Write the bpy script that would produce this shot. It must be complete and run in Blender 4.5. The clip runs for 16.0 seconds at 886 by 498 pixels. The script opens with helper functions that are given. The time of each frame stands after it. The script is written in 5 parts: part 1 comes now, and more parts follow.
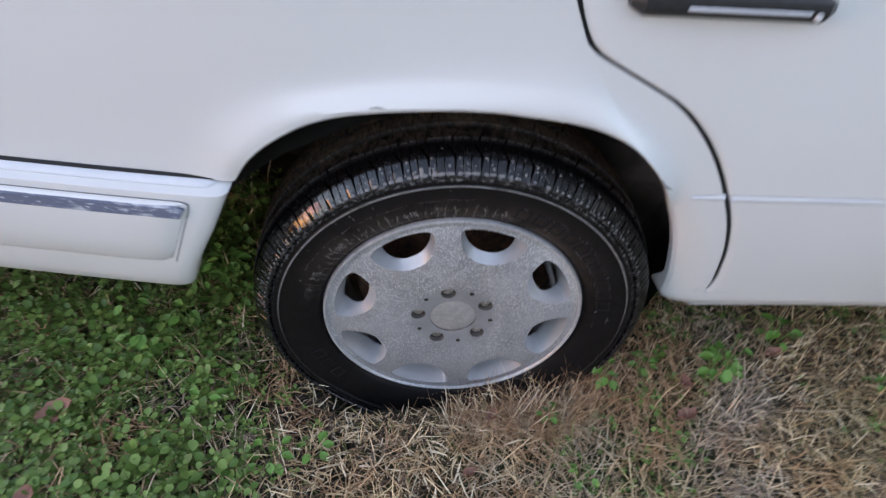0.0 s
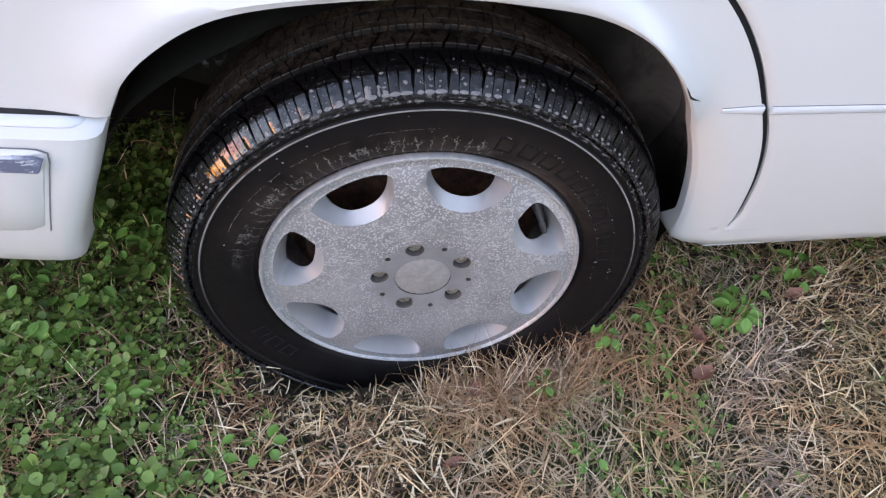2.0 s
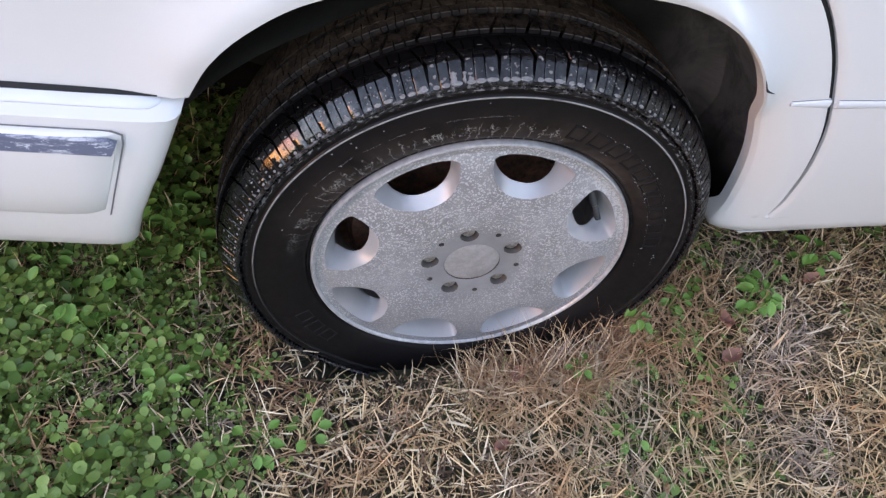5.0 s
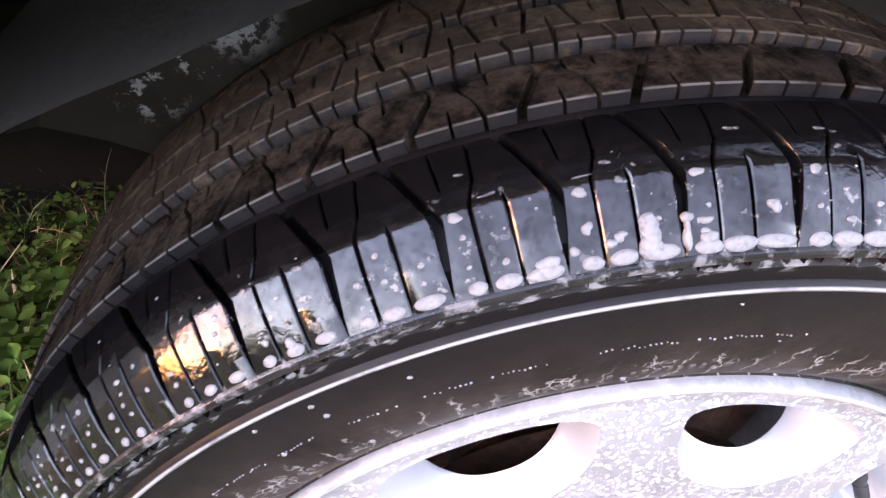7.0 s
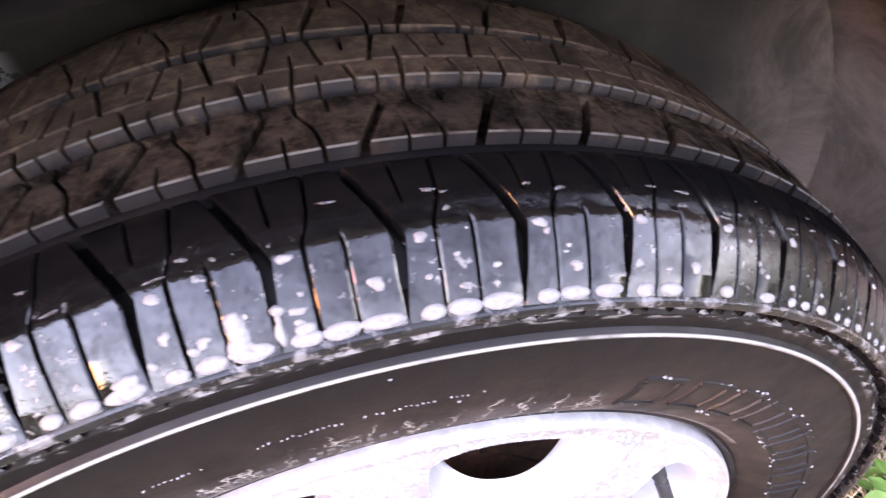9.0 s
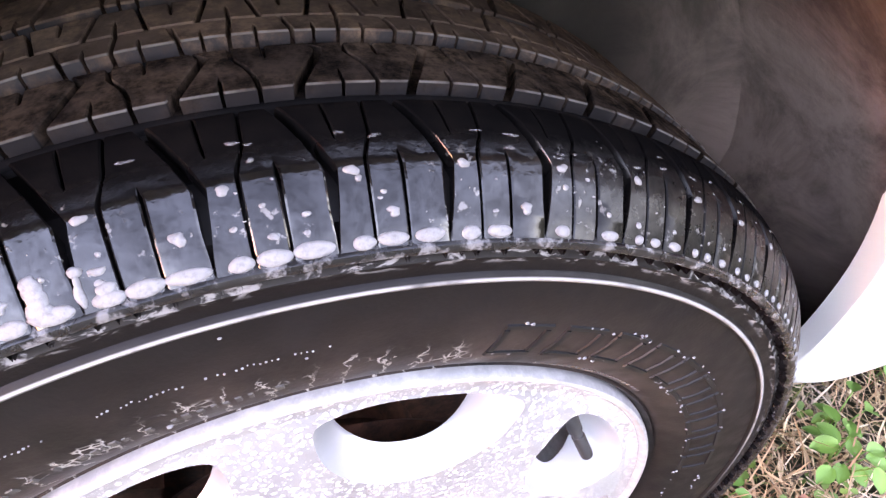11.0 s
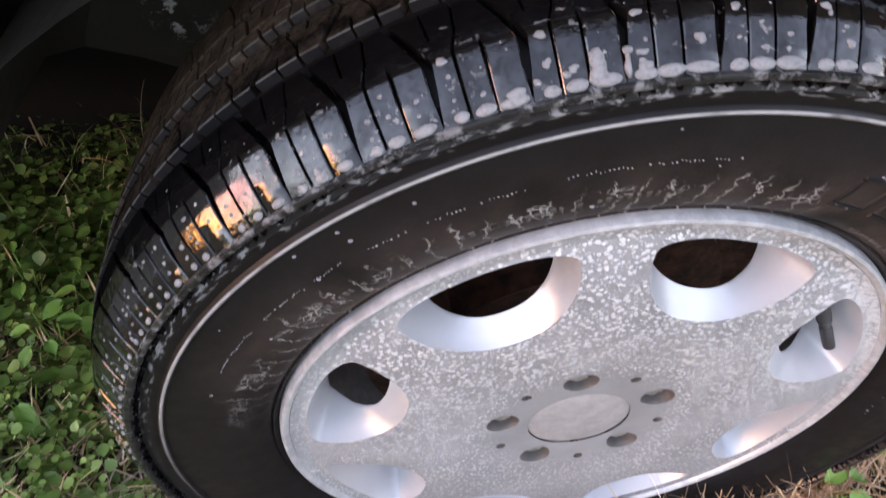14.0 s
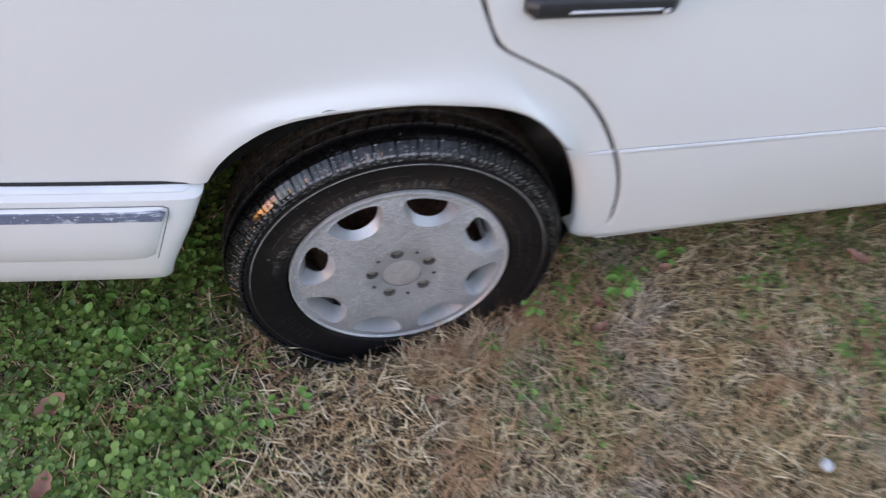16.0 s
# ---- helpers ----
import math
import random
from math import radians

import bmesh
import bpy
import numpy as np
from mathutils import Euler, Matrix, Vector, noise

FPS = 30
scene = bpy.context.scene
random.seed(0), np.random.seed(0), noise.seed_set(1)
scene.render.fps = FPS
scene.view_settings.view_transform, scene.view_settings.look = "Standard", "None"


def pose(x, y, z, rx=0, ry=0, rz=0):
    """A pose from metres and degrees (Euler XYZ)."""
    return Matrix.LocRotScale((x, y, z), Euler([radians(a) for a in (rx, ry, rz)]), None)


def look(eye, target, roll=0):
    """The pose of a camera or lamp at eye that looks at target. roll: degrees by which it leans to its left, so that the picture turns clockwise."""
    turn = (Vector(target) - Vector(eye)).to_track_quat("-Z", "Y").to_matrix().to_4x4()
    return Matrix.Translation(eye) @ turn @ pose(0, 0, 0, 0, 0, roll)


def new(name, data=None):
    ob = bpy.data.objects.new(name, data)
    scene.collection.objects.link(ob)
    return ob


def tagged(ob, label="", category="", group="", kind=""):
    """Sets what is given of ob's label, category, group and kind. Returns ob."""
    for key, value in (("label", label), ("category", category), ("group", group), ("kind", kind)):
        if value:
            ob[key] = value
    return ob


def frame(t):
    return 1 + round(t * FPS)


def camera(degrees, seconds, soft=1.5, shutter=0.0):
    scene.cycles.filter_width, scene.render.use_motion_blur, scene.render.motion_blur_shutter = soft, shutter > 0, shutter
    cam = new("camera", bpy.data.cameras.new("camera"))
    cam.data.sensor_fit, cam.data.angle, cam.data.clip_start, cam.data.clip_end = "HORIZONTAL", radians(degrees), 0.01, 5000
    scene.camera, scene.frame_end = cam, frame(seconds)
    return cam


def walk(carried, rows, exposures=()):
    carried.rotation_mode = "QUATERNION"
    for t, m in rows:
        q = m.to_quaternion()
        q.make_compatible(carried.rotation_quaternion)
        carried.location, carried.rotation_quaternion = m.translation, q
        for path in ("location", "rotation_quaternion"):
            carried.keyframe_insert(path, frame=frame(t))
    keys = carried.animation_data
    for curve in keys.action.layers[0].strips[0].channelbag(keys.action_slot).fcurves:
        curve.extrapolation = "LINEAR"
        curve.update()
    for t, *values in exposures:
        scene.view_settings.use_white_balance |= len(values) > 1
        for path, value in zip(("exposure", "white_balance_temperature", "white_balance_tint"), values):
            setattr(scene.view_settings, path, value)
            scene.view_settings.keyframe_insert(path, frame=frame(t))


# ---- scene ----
cam = camera(70.50, 16.0, 1.3, 0.4)
# seconds, eye in metres, yaw, pitch and roll in degrees
PATH = [
    (0.0, -0.0850, -0.6413, 0.9986, -5.34, -43.90, 4.78),
    (0.5, -0.0781, -0.5090, 0.8629, -5.78, -48.06, 0.30),
    (1.0, -0.0733, -0.5143, 0.8738, -4.97, -48.76, 0.24),
    (1.5, -0.0642, -0.5074, 0.8739, -8.30, -48.59, 3.50),
    (2.0, -0.0627, -0.5037, 0.8657, -9.71, -48.68, 4.76),
    (2.5, -0.0779, -0.4982, 0.8821, -7.58, -47.85, 3.73),
    (3.0, -0.0891, -0.5041, 0.8747, -7.04, -48.76, 3.62),
    (3.2, -0.0912, -0.5129, 0.8703, -6.87, -49.17, 3.73),
    (5.3, -0.1788, -0.4555, 0.8593, -16.79, -50.60, 9.42),
    (5.5, -0.1573, -0.3434, 0.7457, -15.33, -48.47, 7.09),
    (6.0, -0.1550, -0.1833, 0.6556, -14.24, -45.56, 9.89),
    (6.5, -0.1549, -0.1442, 0.6275, -12.70, -43.76, 9.36),
    (7.0, -0.1448, -0.1261, 0.6268, -12.77, -42.86, 9.03),
    (7.5, -0.1293, -0.1216, 0.6299, -14.15, -42.23, 9.29),
    (8.0, -0.1057, -0.1194, 0.6352, -16.07, -42.35, 8.28),
    (8.5, -0.0790, -0.1128, 0.6407, -19.48, -42.43, 8.26),
    (9.0, -0.0490, -0.1113, 0.6455, -20.51, -43.30, 7.17),
    (9.5, -0.0152, -0.1118, 0.6460, -22.07, -44.35, 6.27),
    (9.7, -0.0047, -0.1151, 0.6412, -23.48, -43.68, 5.87),
    (11.8, -0.0049, -0.1351, 0.6428, -21.34, -45.57, 3.90),
    (12.0, -0.0235, -0.1339, 0.6440, -20.46, -45.77, 5.02),
    (12.5, -0.0716, -0.1394, 0.6457, -14.95, -43.87, 5.37),
    (13.0, -0.1175, -0.1519, 0.6406, -11.90, -45.95, 5.15),
    (13.5, -0.1392, -0.1692, 0.6415, -10.29, -47.48, 5.05),
    (14.0, -0.1416, -0.1879, 0.6351, -10.23, -48.41, 4.97),
    (14.5, -0.1269, -0.2378, 0.6667, -9.30, -54.10, 7.16),
    (15.0, -0.1290, -0.3132, 0.7565, -9.99, -50.80, 8.54),
    (15.5, -0.1692, -0.4760, 0.8892, -10.26, -49.37, 3.63),
    (16.0, -0.1518, -0.7322, 1.1284, -17.11, -47.74, 6.36),
]
# ---- path end ----
STOPS = [
    (0.0, 0.02, 7800, 36), (0.5, 0.29, 7950, 38), (1.2, 0.43, 7950, 39), (3.2, 0.45, 7950, 39), (5.3, 0.45, 8000, 39), (6.0, 0.99, 7950, 39), (6.5, 1.47, 8050, 43), (7.0, 2.02, 8200, 49), (7.5, 2.13, 8250, 50), (8.0, 2.10, 8300, 51), (9.5, 2.39, 8400, 54),
    (12.0, 1.82, 8200, 48), (13.0, 1.60, 8400, 47), (13.5, 1.42, 8400, 45), (14.0, 1.06, 8450, 42), (14.6, 0.92, 8400, 43), (15.3, 0.70, 8200, 41), (15.6, 0.59, 8050, 39), (16.0, 0.16, 7950, 37),
]


def aimed(x, y, z, yaw, pitch, roll):
    """A camera pose from an eye and the way that it looks."""
    a, b = radians(yaw), radians(pitch)
    way = Vector((-math.sin(a) * math.cos(b), math.cos(a) * math.cos(b), math.sin(b)))
    return look((x, y, z), Vector((x, y, z)) + way, roll)


walk(cam, [(row[0], aimed(*row[1:])) for row in PATH], STOPS)

# ---- light: a clear dusk sky and a low sun on the horizon behind the car's tail ----
SUN_ELEVATION, SUN_AZIMUTH = 4.0, 252.0
world = bpy.data.worlds.new("dusk_sky")
scene.world = world
world.use_nodes = True
sky = world.node_tree.nodes.new("ShaderNodeTexSky")
sky.sky_type = "NISHITA"
sky.sun_disc = False
sky.sun_elevation, sky.sun_rotation = radians(SUN_ELEVATION), radians(SUN_AZIMUTH)
sky.air_density, sky.dust_density, sky.ozone_density = 1.0, 0.0, 1.5
world.node_tree.links.new(sky.outputs[0], world.node_tree.nodes["Background"].inputs[0])
world.node_tree.nodes["Background"].inputs[1].default_value = 1.5
sun = new("sun", bpy.data.lights.new("sun", "SUN"))
sun.data.energy, sun.data.angle, sun.data.color = 0.56, radians(22), (1.0, 0.06, 0.008)
el, az = radians(SUN_ELEVATION), radians(SUN_AZIMUTH)
sun_way = Vector((math.sin(az) * math.cos(el), math.cos(az) * math.cos(el), math.sin(el)))
sun.matrix_world = look(sun_way * 30, (0, 0, 0))

# ---- plan ----
AXLE = 0.23  # height of the wheel's centre; the wheel's axle runs along y, its outer face looks to -y
HUB = Vector((0, 0, AXLE))


# ---- materials ----
class Mat:
    """A node material, built step by step."""

    def __init__(self, name, rough=0.5, metal=0.0, coat=0.0, spec=0.5):
        self.m = bpy.data.materials.new(name)
        self.m.use_nodes = True
        self.n, self.l = self.m.node_tree.nodes, self.m.node_tree.links
        self.b = self.n["Principled BSDF"]
        self.b.inputs["Roughness"].default_value = rough
        self.b.inputs["Metallic"].default_value = metal
        self.b.inputs["Coat Weight"].default_value = coat
        self.b.inputs["Coat Roughness"].default_value = 0.08
        self.b.inputs["Specular IOR Level"].default_value = spec
        self.pos = self.n.new("ShaderNodeNewGeometry").outputs["Position"]

    def link(self, a, b):
        if hasattr(a, "is_output"):
            self.l.new(a, b)
        else:
            b.default_value = a

    def math(self, op, a, b=0.0, clamp=False):
        k = self.n.new("ShaderNodeMath")
        k.operation, k.use_clamp = op, clamp
        self.link(a, k.inputs[0])
        self.link(b, k.inputs[1])
        return k.outputs[0]

    def noise(self, scale, detail=3.0, rough=0.55, vec=None, stretch=None, distort=0.0):
        k = self.n.new("ShaderNodeTexNoise")
        k.inputs["Scale"].default_value, k.inputs["Detail"].default_value = scale, detail
        k.inputs["Roughness"].default_value, k.inputs["Distortion"].default_value = rough, distort
        v = vec or self.pos
        if stretch:
            s = self.n.new("ShaderNodeVectorMath")
            s.operation = "MULTIPLY"
            self.l.new(v, s.inputs[0])
            s.inputs[1].default_value = stretch
            v = s.outputs[0]
        self.l.new(v, k.inputs["Vector"])
        return k.outputs["Fac"]

    def cells(self, scale, feature="DISTANCE_TO_EDGE", vec=None):
        k = self.n.new("ShaderNodeTexVoronoi")
        k.feature = feature
        k.inputs["Scale"].default_value = scale
        self.l.new(vec or self.pos, k.inputs["Vector"])
        return k.outputs["Distance"]

    def ramp(self, value, lo, hi, a=0.0, b=1.0):
        k = self.n.new("ShaderNodeMapRange")
        k.interpolation_type = "SMOOTHSTEP"
        self.link(value, k.inputs["Value"])
        for key, x in (("From Min", lo), ("From Max", hi), ("To Min", a), ("To Max", b)):
            k.inputs[key].default_value = x
        return k.outputs["Result"]

    def mix(self, fac, a, b):
        k = self.n.new("ShaderNodeMix")
        k.data_type = "RGBA"
        self.link(fac, k.inputs["Factor"])
        for x, i in ((a, 6), (b, 7)):
            self.link((*x, 1.0) if isinstance(x, tuple) else x, k.inputs[i])
        return k.outputs[2]

    def axis(self, which):
        k = self.n.new("ShaderNodeSeparateXYZ")
        self.l.new(self.pos, k.inputs[0])
        return k.outputs["XYZ".index(which)]

    def radius(self):
        """Distance from the wheel's axle."""
        x, z = self.axis("X"), self.math("SUBTRACT", self.axis("Z"), AXLE)
        return self.math("SQRT", self.math("ADD", self.math("MULTIPLY", x, x), self.math("MULTIPLY", z, z)))

    def random(self):
        return self.n.new("ShaderNodeObjectInfo").outputs["Random"]

    def island(self):
        return self.n.new("ShaderNodeNewGeometry").outputs["Random Per Island"]

    def bump(self, height, strength=0.3, distance=0.001):
        k = self.n.new("ShaderNodeBump")
        k.inputs["Strength"].default_value, k.inputs["Distance"].default_value = strength, distance
        self.link(height, k.inputs["Height"])
        self.l.new(k.outputs[0], self.b.inputs["Normal"])
        return self

    def colour(self, c):
        self.link((*c, 1.0) if isinstance(c, tuple) else c, self.b.inputs["Base Color"])
        return self

    def rough(self, r):
        self.link(r, self.b.inputs["Roughness"])
        return self


def white_paint():
    k = Mat("white_paint", 0.32, coat=0.4)
    dirt = k.ramp(k.noise(2.5, 2, 0.5), 0.2, 0.85)
    k.colour(k.mix(dirt, (0.69, 0.69, 0.695), (0.66, 0.655, 0.65)))
    k.rough(k.ramp(k.noise(4, 2), 0.2, 0.8, 0.3, 0.36))
    return k.bump(k.noise(14, 2), 0.05, 0.001).m


def bright_trim():
    k = Mat("bright_trim", 0.38, coat=0.2)
    k.colour(k.mix(k.ramp(k.noise(9, 3), 0.3, 0.7), (0.66, 0.68, 0.71), (0.60, 0.62, 0.66)))
    return k.bump(k.noise(90, 3), 0.06, 0.001).m


def scuffed_strip():
    k = Mat("scuffed_strip", 0.5)
    worn = k.math("MAXIMUM", k.ramp(k.noise(70, 6, 0.75, stretch=(0.3, 1, 1.6)), 0.53, 0.66), k.ramp(k.noise(210, 5, 0.7, stretch=(0.5, 1, 1)), 0.58, 0.64))
    k.colour(k.mix(worn, (0.11, 0.13, 0.19), (0.52, 0.55, 0.61)))
    return k.bump(worn, 0.2, 0.0006).m


def black_plastic():
    k = Mat("black_plastic", 0.4)
    k.colour(k.mix(k.noise(120, 3), (0.012, 0.013, 0.015), (0.035, 0.036, 0.04)))
    return k.bump(k.noise(900, 2), 0.15, 0.0004).m


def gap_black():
    return Mat("gap_black", 0.8).colour((0.01, 0.01, 0.011)).m


def undercoat():
    k = Mat("undercoat", 0.8, spec=0.2)
    x, z = k.axis("X"), k.axis("Z")
    dust = k.ramp(k.noise(5, 5, 0.6), 0.35, 0.7)
    # dusty front part, its colour raised for the low light that falls there
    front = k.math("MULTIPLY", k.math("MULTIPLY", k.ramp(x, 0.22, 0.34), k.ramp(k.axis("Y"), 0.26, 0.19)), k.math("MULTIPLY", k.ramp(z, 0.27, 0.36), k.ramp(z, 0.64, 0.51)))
    # brightness also raised in the colour deep inside and towards the tail
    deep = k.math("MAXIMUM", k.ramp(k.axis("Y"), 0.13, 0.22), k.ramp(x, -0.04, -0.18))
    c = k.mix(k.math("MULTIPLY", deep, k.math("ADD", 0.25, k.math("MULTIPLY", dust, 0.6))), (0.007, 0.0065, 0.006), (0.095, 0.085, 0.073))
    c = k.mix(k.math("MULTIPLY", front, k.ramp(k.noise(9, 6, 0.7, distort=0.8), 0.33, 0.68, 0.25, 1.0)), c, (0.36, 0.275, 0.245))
    # chalky splashes behind the tyre
    for px, pz, reach, lo in ((-0.212, 0.450, 0.036, 0.46), (-0.245, 0.432, 0.05, 0.57), (-0.272, 0.395, 0.03, 0.53)):
        dx, dz = k.math("SUBTRACT", x, px), k.math("SUBTRACT", z, pz)
        far = k.math("SQRT", k.math("ADD", k.math("MULTIPLY", dx, dx), k.math("MULTIPLY", dz, dz)))
        spot = k.math("MULTIPLY", k.ramp(far, reach * 0.4, reach, 1.0, 0.0), k.ramp(k.noise(75, 6, 0.75), lo, lo + 0.06))
        c = k.mix(spot, c, (0.42, 0.43, 0.44))
    k.colour(c)
    return k.bump(k.noise(60, 5), 0.5, 0.003).m


def underbody():
    k = Mat("underbody", 0.9, spec=0.15)
    k.colour(k.mix(k.noise(30, 4), (0.003, 0.003, 0.003), (0.008, 0.007, 0.006)))
    return k.bump(k.noise(80, 4), 0.4, 0.002).m


def rust():
    k = Mat("rusty_steel", 0.7, metal=0.2)
    k.colour(k.mix(k.ramp(k.noise(45, 5, 0.7), 0.35, 0.7), (0.045, 0.024, 0.017), (0.20, 0.085, 0.05)))
    return k.bump(k.noise(200, 4), 0.4, 0.001).m


def tread_rubber():
    k = Mat("tread_rubber", 0.5)
    y, r = k.axis("Y"), k.radius()
    edge = k.math("ADD", y, k.math("MULTIPLY", k.math("SUBTRACT", k.noise(110, 5, 0.7), 0.5), 0.011))
    dry = k.ramp(edge, 0.0080, 0.0150)
    inner = k.ramp(y, 0.0280, 0.0286)
    # scuffed tops in mottled brown, darker grey grooves, pale lines on the edges
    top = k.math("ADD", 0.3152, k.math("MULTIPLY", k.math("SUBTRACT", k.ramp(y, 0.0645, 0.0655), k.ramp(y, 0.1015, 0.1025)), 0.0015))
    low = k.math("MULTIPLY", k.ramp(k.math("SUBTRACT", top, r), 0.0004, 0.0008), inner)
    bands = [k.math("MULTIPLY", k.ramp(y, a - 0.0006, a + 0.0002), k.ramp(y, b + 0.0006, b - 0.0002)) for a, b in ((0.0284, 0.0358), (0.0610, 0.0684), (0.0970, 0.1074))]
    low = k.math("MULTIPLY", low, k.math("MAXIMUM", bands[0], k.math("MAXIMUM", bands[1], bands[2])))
    mottle = k.ramp(k.noise(70, 6, 0.75), 0.35, 0.7)
    clay = k.math("MULTIPLY", k.ramp(y, 0.04, 0.085, 0.3, 1.0), k.math("MULTIPLY", k.ramp(k.noise(32, 5, 0.7), 0.40, 0.62), k.ramp(k.noise(190, 4, 0.7), 0.36, 0.62, 0.15, 1.0)))
    c = k.mix(k.math("MULTIPLY", mottle, k.ramp(y, 0.024, 0.034, 0.06, 1.0)), (0.0034, 0.0031, 0.0033), (0.046, 0.032, 0.026))
    c = k.mix(k.math("MULTIPLY", k.ramp(y, 0.060, 0.075), k.ramp(k.noise(50, 5, 0.7), 0.25, 0.6, 0.3, 1.0)), c, (0.076, 0.052, 0.040))
    c = k.mix(k.math("MULTIPLY", clay, inner), c, (0.15, 0.098, 0.068))
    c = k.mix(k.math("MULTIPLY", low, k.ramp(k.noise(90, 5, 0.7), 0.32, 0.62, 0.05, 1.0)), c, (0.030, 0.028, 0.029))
    # the first groove is coloured darker still
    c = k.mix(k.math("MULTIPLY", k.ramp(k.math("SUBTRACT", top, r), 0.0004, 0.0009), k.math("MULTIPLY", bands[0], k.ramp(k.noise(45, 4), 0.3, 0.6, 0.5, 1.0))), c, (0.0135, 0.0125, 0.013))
    # pale line painted along two rib edges for the highlight they catch
    rim_edge = k.math("MULTIPLY", k.math("SUBTRACT", k.ramp(k.math("SUBTRACT", top, r), 0.00004, 0.00025), k.ramp(k.math("SUBTRACT", top, r), 0.0005, 0.0009)), k.math("MAXIMUM", k.ramp(k.math("ABSOLUTE", k.math("SUBTRACT", y, 0.0357)), 0.0006, 0.0012, 1.0, 0.0), k.ramp(k.math("ABSOLUTE", k.math("SUBTRACT", y, 0.0682)), 0.0006, 0.0012, 1.0, 0.0)))
    c = k.mix(k.math("MULTIPLY", rim_edge, k.ramp(k.noise(60, 4), 0.35, 0.6, 0.2, 0.9)), c, (0.11, 0.105, 0.10))
    # soap that dried in thin patches over the wet part
    scum = k.math("MULTIPLY", k.ramp(k.noise(260, 4, 0.6), 0.6, 0.68), k.math("SUBTRACT", 1.0, k.ramp(y, 0.006, 0.014)))
    scum = k.math("MULTIPLY", scum, k.ramp(k.noise(30, 3), 0.45, 0.6, 0.0, 0.45))
    k.colour(k.mix(scum, c, (0.34, 0.32, 0.31)))
    wet = k.ramp(k.noise(160, 4, 0.65), 0.3, 0.8, 0.04, 0.14)
    fore = k.ramp(k.axis("X"), 0.04, 0.13)
    k.rough(k.math("ADD", k.math("ADD", wet, k.math("MULTIPLY", fore, 0.22)), k.math("ADD", k.math("MULTIPLY", dry, 0.3), k.math("MULTIPLY", inner, 0.28))))
    # the water film is broken: thick in places, drained in others
    film = k.math("MULTIPLY", k.ramp(k.noise(48, 5, 0.7, distort=0.6), 0.36, 0.62, 0.68, 1.15), k.ramp(k.noise(420, 3, 0.6), 0.3, 0.55, 0.72, 1.0))
    k.link(k.math("MULTIPLY", k.math("MULTIPLY", k.math("SUBTRACT", 0.66, k.math("MULTIPLY", dry, 0.66)), k.math("SUBTRACT", 1.0, k.math("MULTIPLY", fore, 0.72))), film), k.b.inputs["Specular IOR Level"])
    return k.bump(k.math("ADD", k.math("ADD", k.noise(300, 4, 0.6), k.math("MULTIPLY", k.noise(95, 3, 0.5), 0.8)), k.math("MULTIPLY", scum, 1.5)), 0.2, 0.0006).m


def wet_ring():
    k = Mat("wet_ring", 0.2, spec=0.6)
    z = k.axis("Z")
    soap = k.math("MULTIPLY", k.ramp(k.noise(170, 5, 0.65), 0.50, 0.64), k.ramp(z, AXLE + 0.02, AXLE + 0.2, 0.1, 0.9))
    k.colour(k.mix(soap, (0.010, 0.010, 0.011), (0.17, 0.165, 0.17)))
    k.rough(k.ramp(k.noise(120, 4), 0.3, 0.7, 0.12, 0.4))
    return k.bump(k.math("ADD", soap, k.noise(240, 4)), 0.25, 0.0006).m


